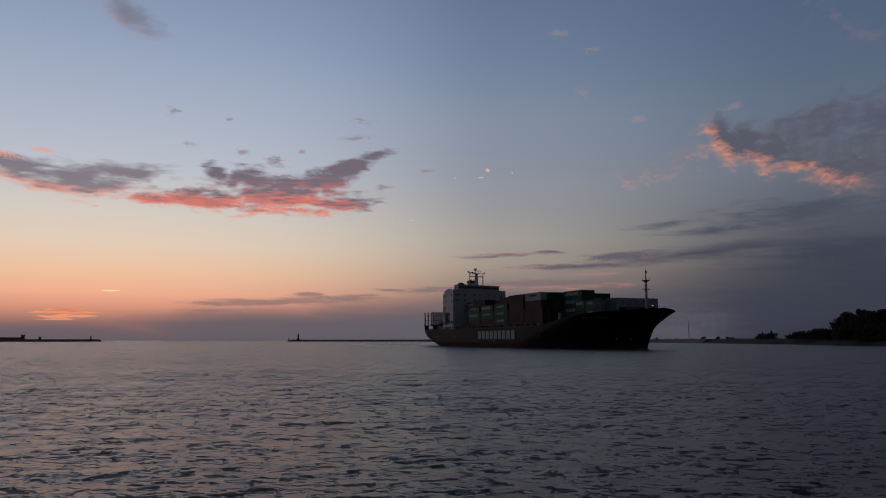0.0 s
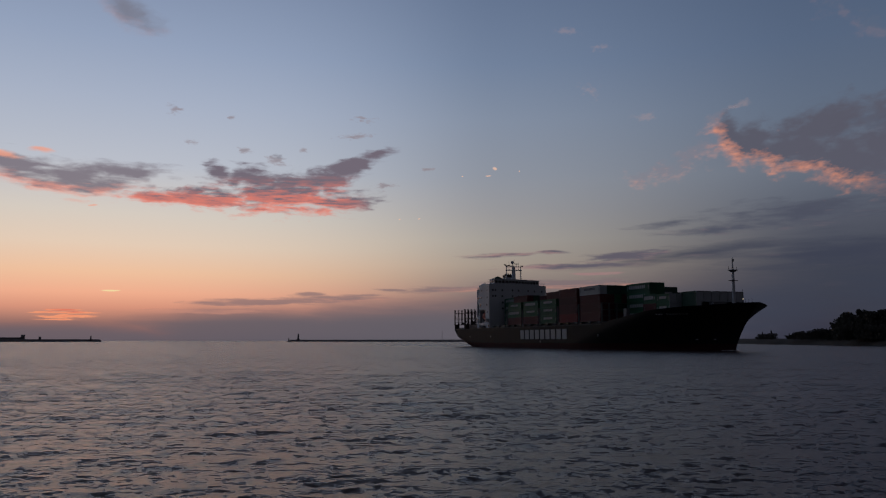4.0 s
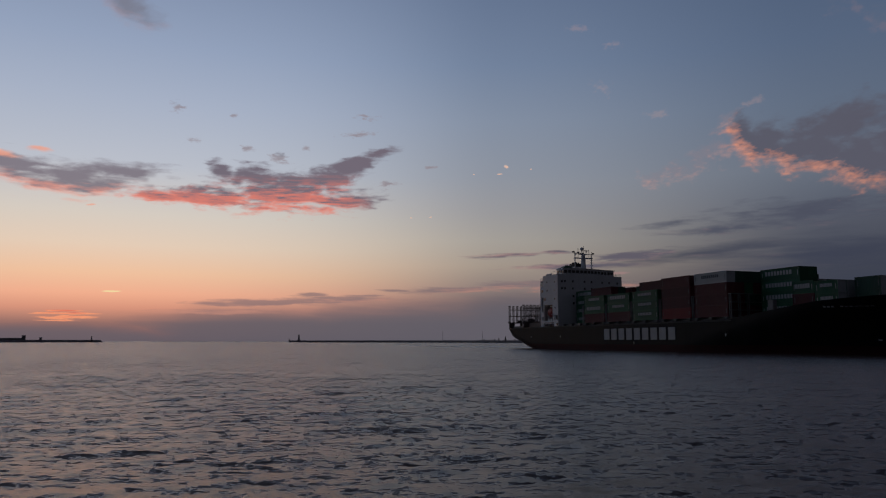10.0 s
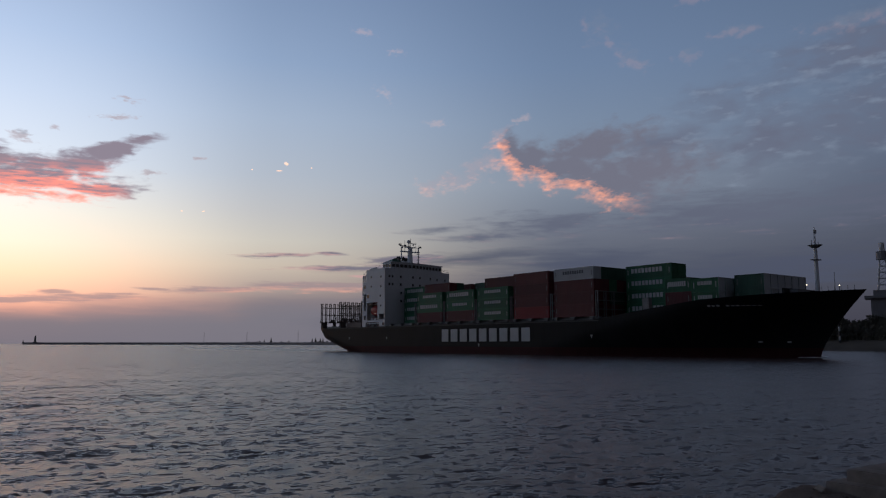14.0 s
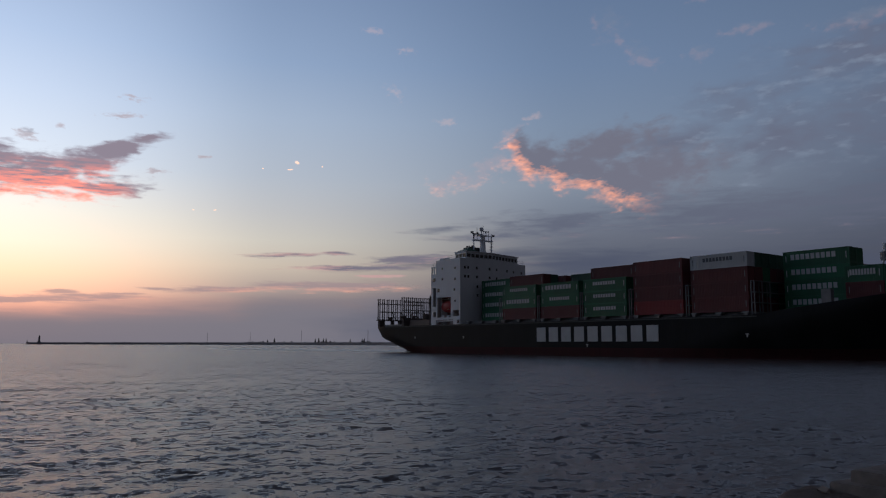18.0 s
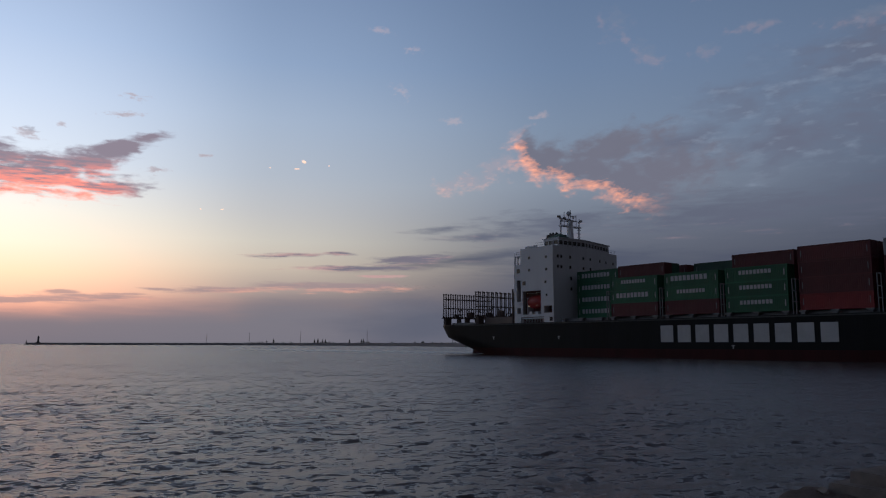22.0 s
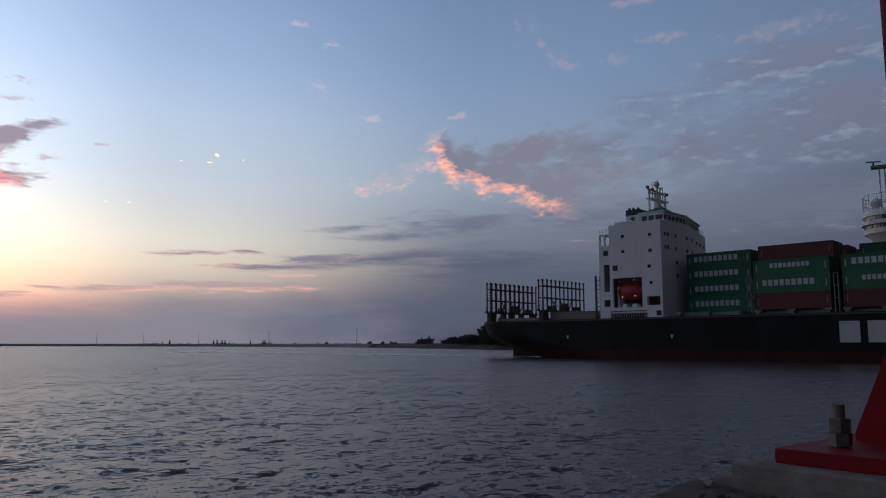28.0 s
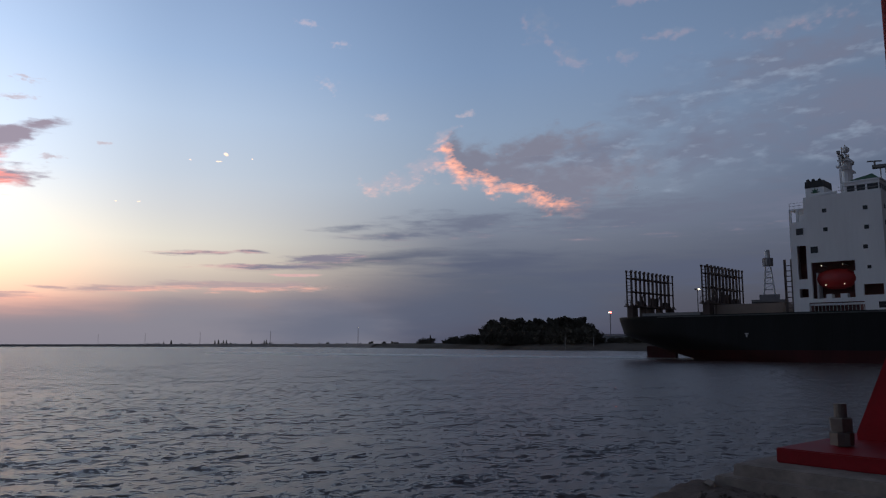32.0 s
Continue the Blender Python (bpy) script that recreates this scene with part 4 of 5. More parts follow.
def control_tower():
    o = tagged(new("control_tower"), "white flared harbour control tower with balconies", "tower")
    o.location = ground_at(56.4, 290, 3.4)
    side = Vector((math.cos(radians(56.4)), -math.sin(radians(56.4)), 0))

    def ring(name, z0, z1, r0, r1, material):
        bm = bmesh.new()
        tube(bm, (0, 0, z0), (0, 0, z1), r0, r1, 28)
        return part(name, bm, material, o, smooth=False)

    ring("shaft", -1, 31.5, 5.0, 4.8, TOWERW)
    ring("flare", 31.5, 36.0, 5.2, 9.8, TOWERW)
    ring("balcony", 36.0, 37.6, 10.4, 10.4, TOWERW)
    ring("glazing", 37.6, 39.0, 9.9, 9.9, DARK)
    ring("balcony", 39.0, 40.2, 11.0, 11.0, TOWERW)
    ring("glazing", 40.2, 41.8, 10.2, 10.2, DARK)
    ring("balcony", 41.8, 43.8, 10.6, 10.2, TOWERW)
    for z0, z1 in ((37.6, 39.0), (40.2, 41.8)):
        for i in range(20):
            a = i * math.pi / 10
            bm = bmesh.new()
            tube(bm, (10.15 * math.cos(a), 10.15 * math.sin(a), z0), (10.15 * math.cos(a), 10.15 * math.sin(a), z1), 0.16, n=5)
            part("mullion", bm, TOWERW, o)
    bm = bmesh.new()
    for i in range(18):
        a = i * math.pi / 9
        tube(bm, (10.2 * math.cos(a), 10.2 * math.sin(a), 43.8), (10.2 * math.cos(a), 10.2 * math.sin(a), 49.0), 0.12, n=5)
        b = a + math.pi / 9
        for z in (46.4, 49.0):
            tube(bm, (10.2 * math.cos(a), 10.2 * math.sin(a), z), (10.2 * math.cos(b), 10.2 * math.sin(b), z), 0.1, n=5)
    part("roof_railing", bm, TOWERW, o)
    foot = side * -3.0
    bm = bmesh.new()
    for k in (-1.6, 0.0, 1.6):
        q = foot + side * k
        tube(bm, (q.x, q.y, 43.8), (q.x, q.y, 59.0), 0.28, 0.22, 8)
    mast = part("antenna_mast", bm, TOWERW, o)
    bm = bmesh.new()
    c = bmesh.ops.create_cube(bm, size=1, matrix=Matrix.Translation(foot + Vector((0, 0, 59.4))) @ Matrix.Rotation(radians(-56.4), 4, "Z") @ Matrix.Diagonal((8.0, 3.0, 0.9, 1)))
    part("platform", bm, STEEL, mast)
    q = foot - side * 3.2
    bm = bmesh.new()
    tube(bm, (q.x, q.y, 59.8), (q.x, q.y, 61.2), 0.35, 0.3, 8)
    bmesh.ops.create_cube(bm, size=1, matrix=Matrix.Translation(q + Vector((0, 0, 61.4))) @ Matrix.Rotation(radians(-40), 4, "Z") @ Matrix.Diagonal((4.6, 0.4, 0.4, 1)))
    part("radar_scanner", bm, STEEL, mast)
    bm = bmesh.new()
    tube(bm, (foot.x + side.x * 2, foot.y + side.y * 2, 59.8), (foot.x + side.x * 2, foot.y + side.y * 2, 70), 0.2, 0.1, 6)
    part("aerial", bm, TOWERW, mast)
    bm = bmesh.new()
    bmesh.ops.create_uvsphere(bm, u_segments=12, v_segments=8, radius=1.8, matrix=Matrix.Translation(side * -6.2 + Vector((0, 0, 47.0))))
    tube(bm, side * -6.2 + Vector((0, 0, 43.8)), side * -6.2 + Vector((0, 0, 45.6)), 0.5, n=6)
    part("dish", bm, TOWERW, o, smooth=True)


def striped_post():
    o = tagged(new("striped_post"), "black and white banded range post on the bank", "post")
    o.location = ground_at(45.4, 302, 3.0)
    for i in range(10):
        bm = bmesh.new()
        tube(bm, (0, 0, -1 + i * 1.6), (0, 0, 0.6 + i * 1.6), 0.32, n=8)
        part("band", bm, LETTER if i % 2 else BLACK, o)


def bank_lamp():
    o = tagged(new("street_lamp"), "tall lit lamp post on the bank", "lamp")
    o.location = ground_at(43.4, 345, 3.4)
    bm = bmesh.new()
    tube(bm, (0, 0, -1), (0, 0, 23), 0.3, 0.18, 8), box(bm, -1.2, 1.2, -0.15, 0.15, 22.9, 23.2)
    part("pole", bm, STEEL, o)
    boxes("lamp_head", [(0.6, 1.4, -0.3, 0.3, 23.0, 23.5)], LAMPW, o)
    boxes("lamp_head", [(-1.4, -0.6, -0.3, 0.3, 23.0, 23.5)], STEEL, o)
    s = tagged(new("lit_sign"), "small red lit sign on a post", "sign")
    s.location = ground_at(37.15, 385, 3.4)
    boxes("post", [(-0.15, 0.15, -0.1, 0.1, -1, 14.8)], STEEL, s)
    boxes("panel", [(-0.3, 0.9, -0.2, 0.1, 14.9, 15.5)], LAMPR, s)
    boxes("lamp_head", [(-1.0, -0.4, -0.2, 0.1, 14.9, 15.4)], LAMPW, s)
    for az, h in ((33.8, 4.6), (35.9, 4.4), (44.0, 6)):
        p = tagged(new("marker_post"), "pale marker post at the shore", "post")
        p.location = ground_at(az, 350 if az < 40 else 306, 1.5)
        boxes("post", [(-0.13, 0.13, -0.13, 0.13, -1, h)], STEEL, p)


radar_tower(), control_tower(), striped_post(), bank_lamp()


# ---------- quay in the foreground ----------
def build_quay():
    """Worn concrete ground; its broken rim slopes down to a quay wall."""
    edge = ((-60, -3), (-8, -1.2), (0.2, 1.0), (1.2, 1.75), (1.63, 2.13), (1.76, 2.19), (1.97, 2.27), (2.16, 2.36), (2.29, 2.23), (3.41, 2.51), (4.4, 2.8), (12, 3.4), (60, 4))
    rng = random.Random(3)
    line = []
    for (ax, ay), (bx, by) in zip(edge, edge[1:]):
        n = 3 if abs(ax) > 4 else 22
        line += [(ax + (bx - ax) * i / n, ay + (by - ay) * i / n) for i in range(n)]
    steps = ((60, 0.0), (2.0, 0.0), (1.0, 0.0), (0.6, 0.0), (0.45, 0.0), (0.36, 0.0), (0.29, 0.0), (0.23, 0.0), (0.18, -0.003), (0.14, -0.005), (0.1, -0.008), (0.07, -0.011), (0.04, -0.016), (0.02, -0.022), (0.0, -0.032), (-0.025, -0.055), (-0.05, -0.09), (-0.08, -0.3), (-0.1, -5.0))
    bm = bmesh.new()
    rows = []
    for back, drop in steps:
        row = []
        for x, y in line:
            q = Vector((x * 3.1, (y - back) * 3.1, 1.7))
            h = 0.03 * noise.noise(q) + 0.026 * noise.noise(q * 3.7) + 0.01 * noise.noise(q * 11)
            k = 0.07 * noise.noise(Vector((x * 2.3, y * 2.3, 5))) + 0.04 * noise.noise(Vector((x * 9, y * 9, 2)))
            row.append(bm.verts.new((x + 0.5 * back * 0.2 - 0.3 * k, y - back + k * 0.6, 2.095 + drop + (h if back < 2 else 0) * (0.6 if back > -0.1 else 0))))
        rows.append(row)
    for p, q in zip(rows, rows[1:]):
        for i in range(len(line) - 1):
            bm.faces.new((p[i], q[i], q[i + 1], p[i + 1]))
    bmesh.ops.recalc_face_normals(bm, faces=bm.faces)
    tagged(link("quay_ground", bm, RUBBLE, True), "rough broken concrete quay edge", "ground", kind="structure")


E1, E2 = Vector((0.26, -0.966, 0)).normalized(), Vector((0.966, 0.26, 0)).normalized()
CORNER = Vector((2.37, 2.13, 0))


def plate_point(u, w, z):
    return CORNER + E1 * u + E2 * w + Vector((0, 0, z))


def slab(bm, u0, u1, w0, w1, z0, z1, flare=0.0):
    v = [bm.verts.new(plate_point(u, w, z)) for z, k in ((z0, flare), (z1, 0)) for u, w in ((u0 - k, w0 - k), (u1 + k, w0 - k), (u1 + k, w1 + k), (u0 - k, w1 + k))]
    for f in ((3, 2, 1, 0), (4, 5, 6, 7), (0, 1, 5, 4), (1, 2, 6, 5), (2, 3, 7, 6), (3, 0, 4, 7)):
        bm.faces.new([v[i] for i in f])


def beacon():
    o = tagged(new("beacon_tower"), "red steel light column bolted to a concrete plinth", "tower")
    bm = bmesh.new()
    slab(bm, -0.09, 1.13, -0.155, 1.13, 2.115, 2.175, 0.003)
    slab(bm, -0.135, 1.175, -0.215, 1.175, 2.03, 2.133, 0.005)
    bmesh.ops.bevel(bm, geom=list(bm.edges), offset=0.004, segments=2, affect="EDGES")
    bmesh.ops.subdivide_edges(bm, edges=[e for e in bm.edges if e.calc_length() > 0.3], cuts=24, use_grid_fill=True)
    for v in bm.verts:
        v.co += Vector((0.5, 0.5, 1)) * (0.0012 * noise.noise(v.co * 14) + 0.0016 * noise.noise(v.co * 45))
    part("plinth", bm, CONCRETE, o, "weathered concrete plinth")
    bm = bmesh.new()
    slab(bm, 0, 1, 0, 1, 2.175, 2.23)
    bmesh.ops.bevel(bm, geom=list(bm.edges), offset=0.004, segments=2, affect="EDGES")
    part("base_plate", bm, REDPAINT, o)
    c = plate_point(0.5, 0.5, 0)
    bm = bmesh.new()
    tube(bm, (c.x, c.y, 2.23), (c.x, c.y, 12), 0.178, 0.178, 32)
    part("column", bm, REDPAINT, o, smooth=True)
    for du, dw in ((-1, 0), (1, 0), (0, -1), (0, 1)):
        bm = bmesh.new()
        a, b = 0.40, 0.17
        side = Vector((dw, du))
        pts = []
        for s in (-0.009, 0.009):
            for r, z in ((a, 2.23), (b, 2.23), (b, 2.80), (a, 2.26)):
                pts.append(bm.verts.new(plate_point(0.5 + du * r + side.x * s, 0.5 + dw * r + side.y * s, z)))
        bm.faces.new(pts[:4]), bm.faces.new(pts[:3:-1])
        for i in range(4):
            j = (i + 1) % 4
            bm.faces.new((pts[i], pts[j], pts[4 + j], pts[4 + i]))
        part("gusset", bm, REDPAINT, o)
    for u, w in ((0.15, 0.227), (0.85, 0.227), (0.15, 0.785), (0.85, 0.785)):
        p = plate_point(u, w, 0)
        bm = bmesh.new()
        tube(bm, (p.x, p.y, 2.23), (p.x, p.y, 2.392), 0.022, 0.023, 14)
        b = part("anchor_bolt", bm, BOLT, o, "galvanised anchor bolt")
        for z0, z1, turn in ((2.235, 2.285, 0.3), (2.287, 2.34, 0.75)):
            bm = bmesh.new()
            ring = [[bm.verts.new((p.x + r * math.cos(turn + i * 1.0472), p.y + r * math.sin(turn + i * 1.0472), z)) for i in range(6)] for z, r in ((z0, 0.042), (z1 - 0.004, 0.044), (z1, 0.039))]
            for q, s in zip(ring, ring[1:]):
                for i in range(6):
                    bm.faces.new((q[i], q[(i + 1) % 6], s[(i + 1) % 6], s[i]))
            bm.faces.new(ring[0][::-1]), bm.faces.new(ring[-1])
            part("nut", bm, BOLT, b)


def rubble():
    """Broken stones along the quay edge."""
    rng = random.Random(17)
    for i in range(130):
        w, u = rng.uniform(-0.62, -0.23), rng.uniform(-0.1, 0.6)
        p = plate_point(u, w, 2.1)
        r = rng.uniform(0.004, 0.012) * (1.6 if i % 9 == 0 else 1.0)
        bm = bmesh.new()
        bmesh.ops.create_icosphere(bm, subdivisions=1, radius=r)
        for v in bm.verts:
            v.co *= rng.uniform(0.7, 1.25)
            v.co.z *= 0.6
        ob = link("stone", bm, RUBBLE)
        ob.location = p
        tagged(ob, "small broken grey stone on the quay", "stone", "loose stones on the quay")
    bm = bmesh.new()
    pts = [(-0.03, -0.015, 0), (0.0, -0.02, 0.012), (0.035, -0.012, 0.002), (-0.028, 0.015, 0.01), (0.004, 0.02, 0.0), (0.036, 0.014, 0.014)]
    v = [bm.verts.new(q) for q in pts] + [bm.verts.new((x, y, z + 0.003)) for x, y, z in pts]
    for k in (0, 1):
        bm.faces.new((v[k], v[k + 1], v[k + 4], v[k + 3])), bm.faces.new((v[k + 6], v[k + 9], v[k + 10], v[k + 7]))
    ob = link("scrap", bm, CONCRETE)
    ob.matrix_basis = pose(*plate_point(-0.141, -0.245, 2.1), 0, 0, 30)
    tagged(ob, "crumpled pale scrap lying on the quay edge", "litter")


build_quay()
beacon()
rubble()


# ---------- clouds: thin drifting sheets far behind all else ----------
CLOUDS = []
FAR = 4300.0


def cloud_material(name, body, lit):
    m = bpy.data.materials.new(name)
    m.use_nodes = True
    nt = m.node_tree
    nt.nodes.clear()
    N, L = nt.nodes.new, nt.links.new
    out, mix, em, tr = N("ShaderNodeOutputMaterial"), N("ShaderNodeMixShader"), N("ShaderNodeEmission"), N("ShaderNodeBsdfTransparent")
    # edge carries painted sunset light; it blends the emitted colour from body to lit
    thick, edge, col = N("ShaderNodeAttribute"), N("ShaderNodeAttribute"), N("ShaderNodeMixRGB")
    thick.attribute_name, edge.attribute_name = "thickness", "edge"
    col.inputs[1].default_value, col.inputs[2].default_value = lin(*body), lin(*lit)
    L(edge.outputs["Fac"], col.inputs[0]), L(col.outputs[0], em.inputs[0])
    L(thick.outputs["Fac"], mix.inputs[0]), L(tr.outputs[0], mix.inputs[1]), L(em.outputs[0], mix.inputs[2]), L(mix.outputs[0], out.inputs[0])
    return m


def fbm(u, v, seed, octaves=5):
    """Value noise on arrays."""
    tot, amp = np.zeros_like(u), 0.5
    for o in range(octaves):
        rng = np.random.RandomState(seed + o * 17)
        tab = rng.rand(64, 64)
        x, y = u * 2 ** o + 7.3 * o, v * 2 ** o + 3.1 * o
        xi, yi = np.floor(x).astype(int), np.floor(y).astype(int)
        fx, fy = x - xi, y - yi
        fx, fy = fx * fx * (3 - 2 * fx), fy * fy * (3 - 2 * fy)
        g = lambda a, b: tab[a % 64, b % 64]
        tot += amp * ((g(xi, yi) * (1 - fx) + g(xi + 1, yi) * fx) * (1 - fy) + (g(xi, yi + 1) * (1 - fx) + g(xi + 1, yi + 1) * fx) * fy)
        amp *= 0.56
    return tot


def cloud(label, blobs, body, lit, drift, seed, rough=1.0, cell=(1.6, 0.5), opacity=0.95, sunny=(-0.3, -0.6), gain=1.5, bias=0.0, soft=1.3, step=0.075, speck=0.5, lift=0.0, grain=(1.3, 1.7), lit_to=99, under=(99, 0, 0, 1)):
    """blobs: azimuth, elevation, half width, half height in degrees, slope. drift: degrees right and up over the whole clip.
    under: the light reaches up to this elevation at this azimuth, with a slope and a softness."""
    u0, u1 = min(b[0] - b[2] * 1.5 for b in blobs) - 0.5, max(b[0] + b[2] * 1.5 for b in blobs) + 0.5
    v0, v1 = min(b[1] - b[3] * 2 - abs(b[4]) * b[2] for b in blobs) - 0.4, max(b[1] + b[3] * 2 + abs(b[4]) * b[2] for b in blobs) + 0.4
    nu, nv = int((u1 - u0) / step) + 2, int((v1 - v0) / (step * 0.6)) + 2
    U, V = np.meshgrid(np.linspace(u0, u1, nu), np.linspace(v0, v1, nv))

    def density(u, v, k=1.0):
        p = u + 0.9 * cell[0] * (fbm(u / cell[0] / 1.7, v / cell[1] / 1.7, seed + 90, 4) - 0.5)
        q = v + 0.9 * cell[1] * (fbm(u / cell[0] / 1.7 + 9, v / cell[1] / 1.7 + 5, seed + 91, 4) - 0.5)
        d = np.full_like(u, -2.0)
        for a, e, wu, wv, sl in blobs:
            du, dv = (p - a) / wu, (q - e - sl * (p - a)) / wv
            d = np.maximum(d, 1 - np.sqrt(du * du + dv * dv + 1e-6))
        n = 0.65 * (fbm(p / cell[0], q / cell[1], seed, 7) - 0.5) + 0.5 * (fbm(p / cell[0] * grain[0], q / cell[1] * grain[1], seed + 40, 5) - 0.5)
        return d + n * 2.2 * rough * k + lift

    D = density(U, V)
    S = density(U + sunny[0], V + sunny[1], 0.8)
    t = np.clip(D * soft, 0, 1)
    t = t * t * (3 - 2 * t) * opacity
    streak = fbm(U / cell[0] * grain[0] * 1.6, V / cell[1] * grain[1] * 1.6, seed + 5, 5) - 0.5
    # e: sunset light painted on the sunward side, stored per point as edge
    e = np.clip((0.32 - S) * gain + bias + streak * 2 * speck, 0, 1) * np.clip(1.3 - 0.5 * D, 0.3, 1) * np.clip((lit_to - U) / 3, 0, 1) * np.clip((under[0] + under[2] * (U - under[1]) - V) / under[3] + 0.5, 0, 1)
    keep = D > 0.0
    f = grid_faces(nv, nu)
    f = f[keep.ravel()[f].any(1)]
    used, inv = np.unique(f, return_inverse=True)
    a, b = np.radians(U.ravel()[used]), np.radians(V.ravel()[used])
    P = np.stack([np.sin(a) * np.cos(b), np.cos(a) * np.cos(b), np.sin(b)], -1) * FAR + np.array(EYE)
    c = P.mean(0)
    ob = from_arrays("cloud", P - c, inv.reshape(-1, 4), cloud_material("painted_glow_cloud", body, lit))
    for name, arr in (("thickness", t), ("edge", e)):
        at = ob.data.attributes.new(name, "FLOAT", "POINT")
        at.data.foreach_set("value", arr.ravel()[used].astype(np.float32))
    tagged(ob, label, "cloud", "clouds in the dusk sky", "stuff")
    ob.location = c
    az, el = math.atan2(c[0], c[1]), math.asin((c[2] - EYE[2]) / np.linalg.norm(c - np.array(EYE)))
    r = np.linalg.norm(c - np.array(EYE))
    az2, el2 = az + radians(drift[0]), el + radians(drift[1])
    d = Vector((r * math.sin(az2) * math.cos(el2), r * math.cos(az2) * math.cos(el2), EYE[2] + r * math.sin(el2)))
    CLOUDS.append((ob, Vector(c), d, drift[0]))


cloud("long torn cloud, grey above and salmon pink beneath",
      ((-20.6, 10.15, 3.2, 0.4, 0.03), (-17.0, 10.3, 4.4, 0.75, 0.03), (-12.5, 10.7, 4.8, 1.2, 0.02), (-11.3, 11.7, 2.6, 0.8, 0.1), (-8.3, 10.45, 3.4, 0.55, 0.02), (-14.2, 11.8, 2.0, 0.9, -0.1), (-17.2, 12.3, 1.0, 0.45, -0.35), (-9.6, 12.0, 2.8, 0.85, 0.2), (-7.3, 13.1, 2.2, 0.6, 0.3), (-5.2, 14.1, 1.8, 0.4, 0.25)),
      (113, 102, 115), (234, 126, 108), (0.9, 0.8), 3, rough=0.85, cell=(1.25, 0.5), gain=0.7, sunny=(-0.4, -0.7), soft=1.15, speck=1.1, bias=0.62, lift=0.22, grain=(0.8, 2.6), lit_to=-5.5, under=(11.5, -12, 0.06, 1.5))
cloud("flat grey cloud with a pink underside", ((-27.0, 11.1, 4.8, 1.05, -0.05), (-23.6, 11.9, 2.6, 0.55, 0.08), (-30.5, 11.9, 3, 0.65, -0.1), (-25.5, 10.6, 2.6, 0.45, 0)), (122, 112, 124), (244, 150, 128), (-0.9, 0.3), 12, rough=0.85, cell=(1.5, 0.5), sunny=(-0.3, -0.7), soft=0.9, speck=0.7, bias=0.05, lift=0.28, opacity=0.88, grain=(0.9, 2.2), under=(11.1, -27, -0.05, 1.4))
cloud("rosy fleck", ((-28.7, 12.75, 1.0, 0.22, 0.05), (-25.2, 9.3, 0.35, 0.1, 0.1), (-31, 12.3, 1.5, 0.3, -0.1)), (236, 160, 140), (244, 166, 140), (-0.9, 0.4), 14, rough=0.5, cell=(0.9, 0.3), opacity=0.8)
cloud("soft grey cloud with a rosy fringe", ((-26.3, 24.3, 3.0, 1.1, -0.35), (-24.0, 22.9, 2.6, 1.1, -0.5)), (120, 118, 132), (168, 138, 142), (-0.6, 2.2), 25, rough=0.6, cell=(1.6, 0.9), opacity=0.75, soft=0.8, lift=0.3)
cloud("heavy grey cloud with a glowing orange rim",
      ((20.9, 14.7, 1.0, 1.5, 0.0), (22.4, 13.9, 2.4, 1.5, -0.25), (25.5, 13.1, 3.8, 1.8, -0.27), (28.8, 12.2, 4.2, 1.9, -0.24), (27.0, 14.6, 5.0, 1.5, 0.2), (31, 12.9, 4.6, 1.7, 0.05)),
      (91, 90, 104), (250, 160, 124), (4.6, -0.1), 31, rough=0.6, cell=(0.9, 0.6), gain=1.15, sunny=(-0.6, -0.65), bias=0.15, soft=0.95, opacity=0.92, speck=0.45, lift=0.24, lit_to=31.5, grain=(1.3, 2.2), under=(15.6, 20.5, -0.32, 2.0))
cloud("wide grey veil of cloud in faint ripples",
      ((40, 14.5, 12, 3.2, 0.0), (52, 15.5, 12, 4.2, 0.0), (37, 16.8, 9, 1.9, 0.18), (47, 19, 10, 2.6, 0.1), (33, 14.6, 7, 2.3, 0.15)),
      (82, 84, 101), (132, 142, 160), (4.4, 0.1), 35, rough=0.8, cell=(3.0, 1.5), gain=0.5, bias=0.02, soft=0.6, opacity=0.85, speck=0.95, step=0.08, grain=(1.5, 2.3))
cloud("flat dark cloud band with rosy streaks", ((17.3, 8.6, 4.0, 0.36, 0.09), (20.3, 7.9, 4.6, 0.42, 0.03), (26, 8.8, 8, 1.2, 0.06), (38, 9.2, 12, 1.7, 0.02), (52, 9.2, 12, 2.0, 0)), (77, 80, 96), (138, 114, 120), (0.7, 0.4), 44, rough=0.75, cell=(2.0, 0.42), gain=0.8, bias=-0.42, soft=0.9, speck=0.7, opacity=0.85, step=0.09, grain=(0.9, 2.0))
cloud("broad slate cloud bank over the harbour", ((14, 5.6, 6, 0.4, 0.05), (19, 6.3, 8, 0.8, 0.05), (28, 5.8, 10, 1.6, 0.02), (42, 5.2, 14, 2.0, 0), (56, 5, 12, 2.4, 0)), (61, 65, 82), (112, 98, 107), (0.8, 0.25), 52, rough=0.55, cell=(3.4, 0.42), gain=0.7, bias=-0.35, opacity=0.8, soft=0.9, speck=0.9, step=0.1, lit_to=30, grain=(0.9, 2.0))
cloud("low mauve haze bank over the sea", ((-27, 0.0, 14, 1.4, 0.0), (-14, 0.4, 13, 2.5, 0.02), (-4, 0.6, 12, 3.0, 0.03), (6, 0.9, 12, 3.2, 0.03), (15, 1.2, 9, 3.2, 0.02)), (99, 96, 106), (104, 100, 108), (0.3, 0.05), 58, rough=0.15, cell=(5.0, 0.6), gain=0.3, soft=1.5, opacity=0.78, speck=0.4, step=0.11)
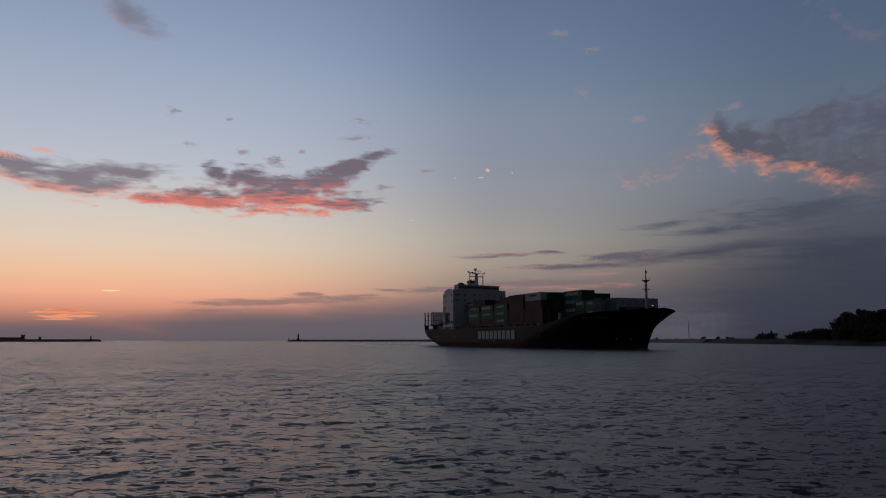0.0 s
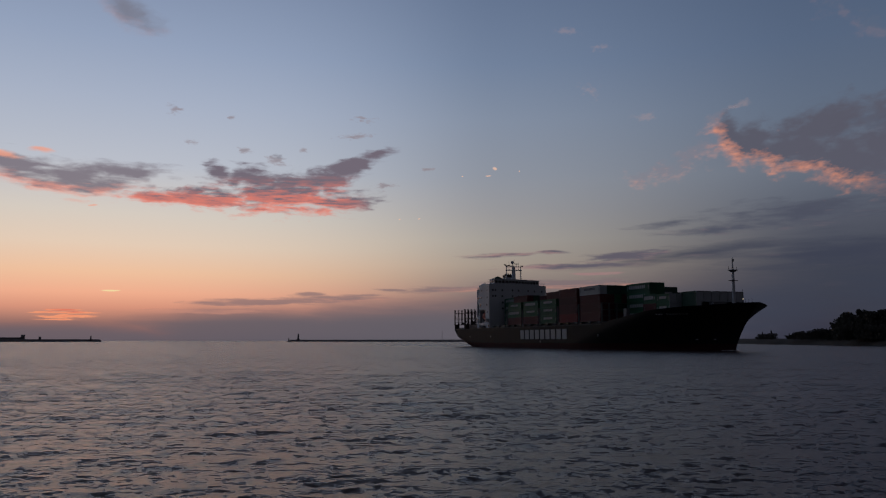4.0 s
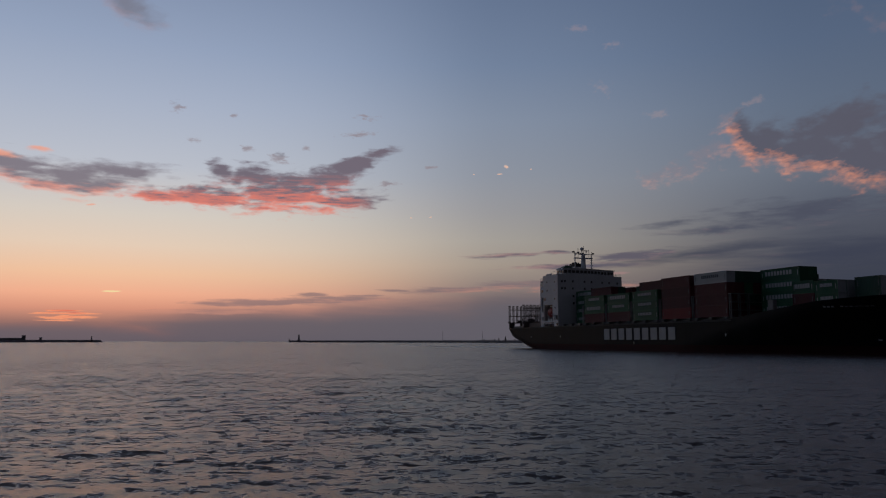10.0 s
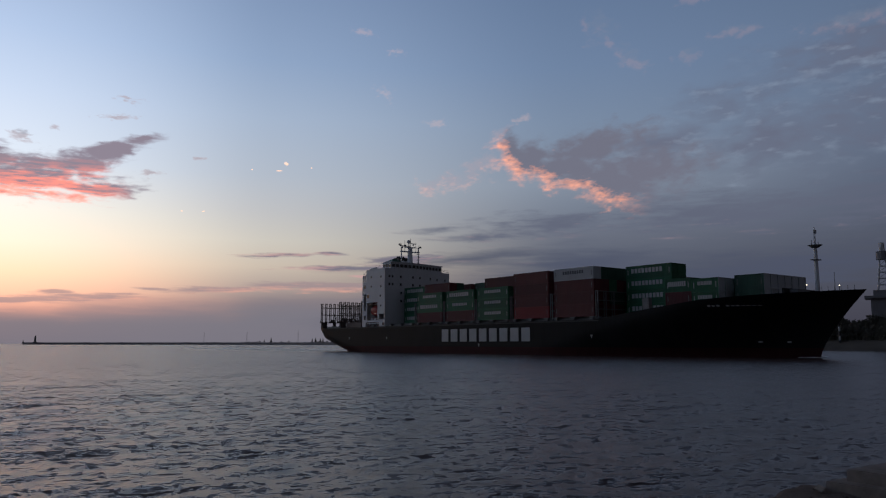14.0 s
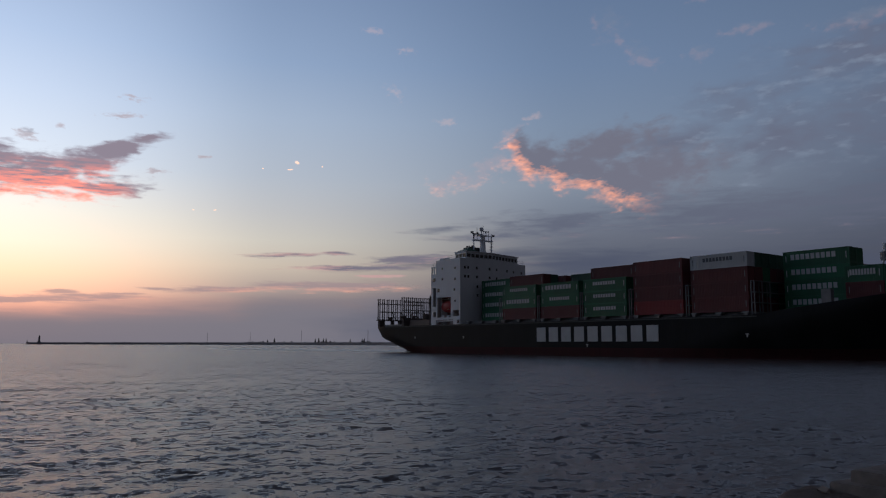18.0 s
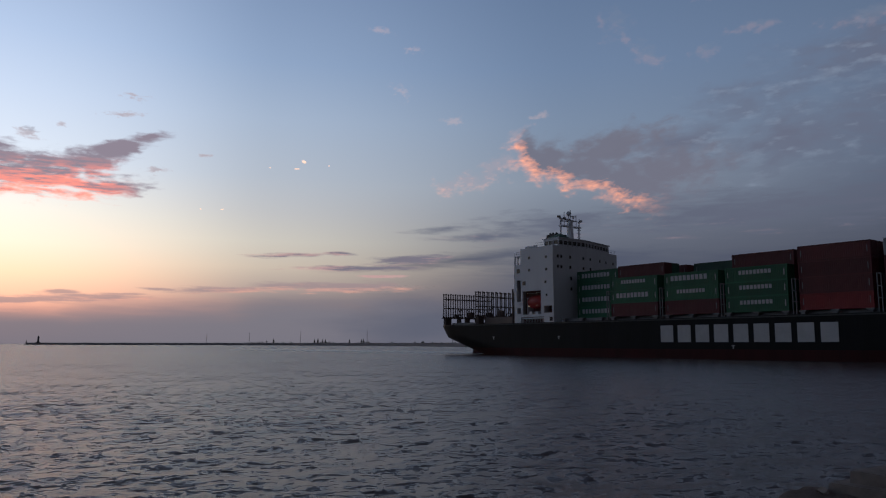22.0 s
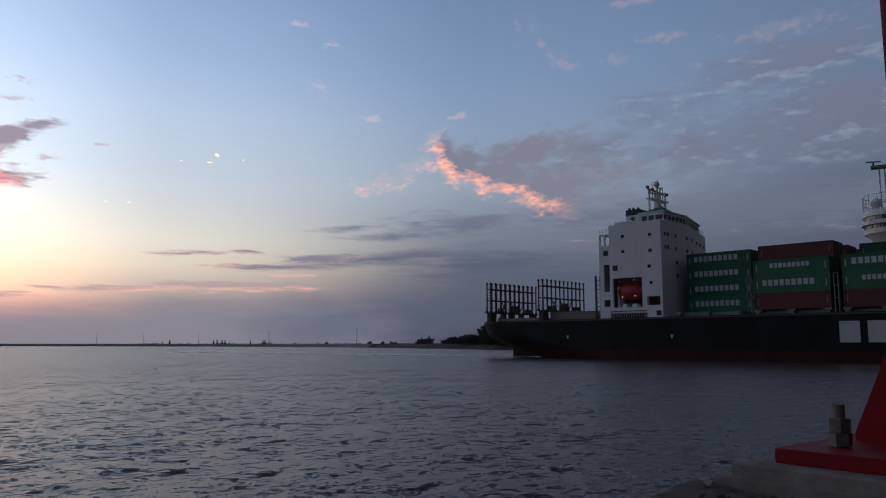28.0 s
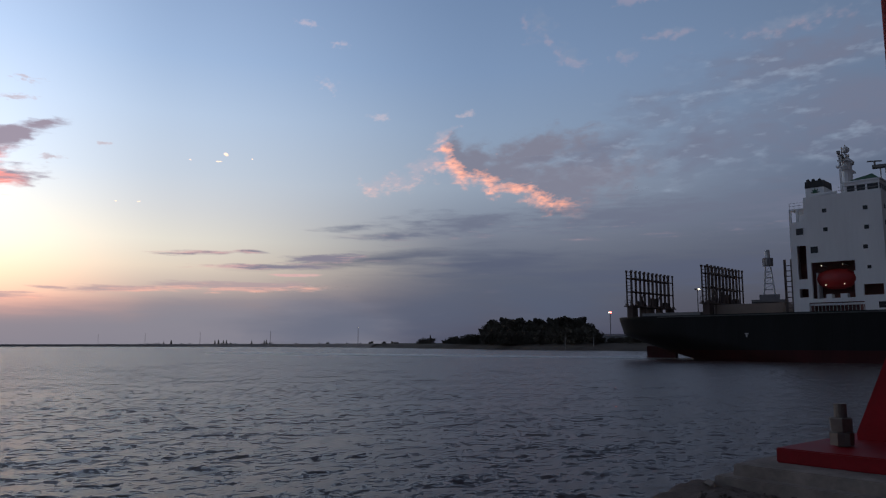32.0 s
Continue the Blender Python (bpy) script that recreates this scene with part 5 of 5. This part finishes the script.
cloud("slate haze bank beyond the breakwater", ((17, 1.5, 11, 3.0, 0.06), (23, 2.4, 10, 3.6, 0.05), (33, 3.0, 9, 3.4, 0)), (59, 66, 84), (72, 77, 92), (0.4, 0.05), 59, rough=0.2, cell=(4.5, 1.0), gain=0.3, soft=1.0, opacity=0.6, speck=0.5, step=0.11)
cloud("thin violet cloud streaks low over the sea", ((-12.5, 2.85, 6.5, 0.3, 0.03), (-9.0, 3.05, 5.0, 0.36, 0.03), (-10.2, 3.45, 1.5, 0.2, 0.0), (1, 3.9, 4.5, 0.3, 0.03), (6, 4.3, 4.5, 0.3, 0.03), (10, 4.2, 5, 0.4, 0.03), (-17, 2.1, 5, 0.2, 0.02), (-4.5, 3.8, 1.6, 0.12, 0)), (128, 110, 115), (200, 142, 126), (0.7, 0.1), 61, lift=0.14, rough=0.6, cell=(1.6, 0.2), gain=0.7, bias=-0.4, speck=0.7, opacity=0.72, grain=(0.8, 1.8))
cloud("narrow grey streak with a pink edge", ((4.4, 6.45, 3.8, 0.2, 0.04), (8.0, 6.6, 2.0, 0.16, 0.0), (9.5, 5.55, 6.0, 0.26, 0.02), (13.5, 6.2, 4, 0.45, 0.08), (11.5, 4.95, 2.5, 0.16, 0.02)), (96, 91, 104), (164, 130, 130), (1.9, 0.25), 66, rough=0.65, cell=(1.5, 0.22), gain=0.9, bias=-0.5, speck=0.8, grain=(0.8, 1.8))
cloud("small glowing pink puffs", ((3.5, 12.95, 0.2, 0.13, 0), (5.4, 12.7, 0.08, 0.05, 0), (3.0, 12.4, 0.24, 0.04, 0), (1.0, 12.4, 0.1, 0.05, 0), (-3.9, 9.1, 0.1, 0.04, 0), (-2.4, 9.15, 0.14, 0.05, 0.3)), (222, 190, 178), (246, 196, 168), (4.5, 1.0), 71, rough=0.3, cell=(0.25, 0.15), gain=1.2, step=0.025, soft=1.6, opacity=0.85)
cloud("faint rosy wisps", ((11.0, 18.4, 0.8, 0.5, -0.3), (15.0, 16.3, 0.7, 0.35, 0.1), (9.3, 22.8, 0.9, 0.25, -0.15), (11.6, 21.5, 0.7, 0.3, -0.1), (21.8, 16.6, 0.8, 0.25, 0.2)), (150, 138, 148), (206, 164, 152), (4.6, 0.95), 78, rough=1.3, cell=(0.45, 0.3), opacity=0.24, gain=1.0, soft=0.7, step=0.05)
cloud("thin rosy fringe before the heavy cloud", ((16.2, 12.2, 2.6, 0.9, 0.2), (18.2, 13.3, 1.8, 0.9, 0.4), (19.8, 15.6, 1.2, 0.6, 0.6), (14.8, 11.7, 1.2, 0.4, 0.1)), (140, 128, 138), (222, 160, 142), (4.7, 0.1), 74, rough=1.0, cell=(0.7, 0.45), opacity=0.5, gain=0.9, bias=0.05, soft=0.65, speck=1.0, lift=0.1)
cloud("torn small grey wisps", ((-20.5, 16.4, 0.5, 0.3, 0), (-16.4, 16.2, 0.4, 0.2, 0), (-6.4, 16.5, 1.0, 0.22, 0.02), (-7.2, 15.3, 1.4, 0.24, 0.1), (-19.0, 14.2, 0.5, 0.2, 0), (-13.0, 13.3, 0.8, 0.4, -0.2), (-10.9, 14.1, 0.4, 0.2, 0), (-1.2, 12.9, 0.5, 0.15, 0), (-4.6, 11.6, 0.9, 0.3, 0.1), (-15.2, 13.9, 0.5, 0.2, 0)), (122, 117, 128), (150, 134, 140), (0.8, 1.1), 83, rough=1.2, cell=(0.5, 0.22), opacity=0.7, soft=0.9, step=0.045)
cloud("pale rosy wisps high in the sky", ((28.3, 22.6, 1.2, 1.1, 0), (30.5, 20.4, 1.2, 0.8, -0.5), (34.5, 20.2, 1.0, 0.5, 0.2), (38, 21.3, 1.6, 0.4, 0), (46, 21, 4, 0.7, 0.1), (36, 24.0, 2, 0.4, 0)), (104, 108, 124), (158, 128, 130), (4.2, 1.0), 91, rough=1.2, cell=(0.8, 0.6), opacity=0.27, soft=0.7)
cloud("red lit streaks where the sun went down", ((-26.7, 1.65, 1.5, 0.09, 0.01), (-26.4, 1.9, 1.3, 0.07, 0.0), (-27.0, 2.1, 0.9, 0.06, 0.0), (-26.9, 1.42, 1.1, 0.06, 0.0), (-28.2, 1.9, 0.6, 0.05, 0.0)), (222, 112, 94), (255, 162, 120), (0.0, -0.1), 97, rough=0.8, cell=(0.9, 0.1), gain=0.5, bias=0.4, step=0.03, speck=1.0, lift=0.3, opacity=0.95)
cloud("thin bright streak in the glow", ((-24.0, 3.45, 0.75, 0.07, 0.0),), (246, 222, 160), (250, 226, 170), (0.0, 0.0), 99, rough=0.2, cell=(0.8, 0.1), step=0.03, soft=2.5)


# ---------- what moves ----------
SAIL = ((0, 0.07, 373.77, -69.69), (4, 14.09, 341.94, -70.17), (8, 27.29, 310.59, -70.44), (12, 39.74, 279.50, -70.48), (16, 51.47, 248.47, -70.30),
        (20, 62.55, 217.29, -69.90), (24, 73.04, 185.74, -69.28), (28, 82.99, 153.61, -68.44), (32, 92.61, 120.31, -67.38))


def motions():
    way = [(t, pose(x, y, 0, 0, 0, turn)) for t, x, y, turn in SAIL]
    walk(ship, way)
    walk(wake, way)
    for ob, m in CONTAINERS:
        walk(ob, [(t, p @ m) for t, p in way])
    for ob, a, b, swing in CLOUDS:
        walk(ob, [(0, Matrix.Translation(a)), (32, Matrix.Translation(b) @ Matrix.Rotation(radians(-swing), 4, "Z"))])
    walk(sea, [(0, pose(6, 10, 0)), (32, pose(-6, -10, 0))])


motions()
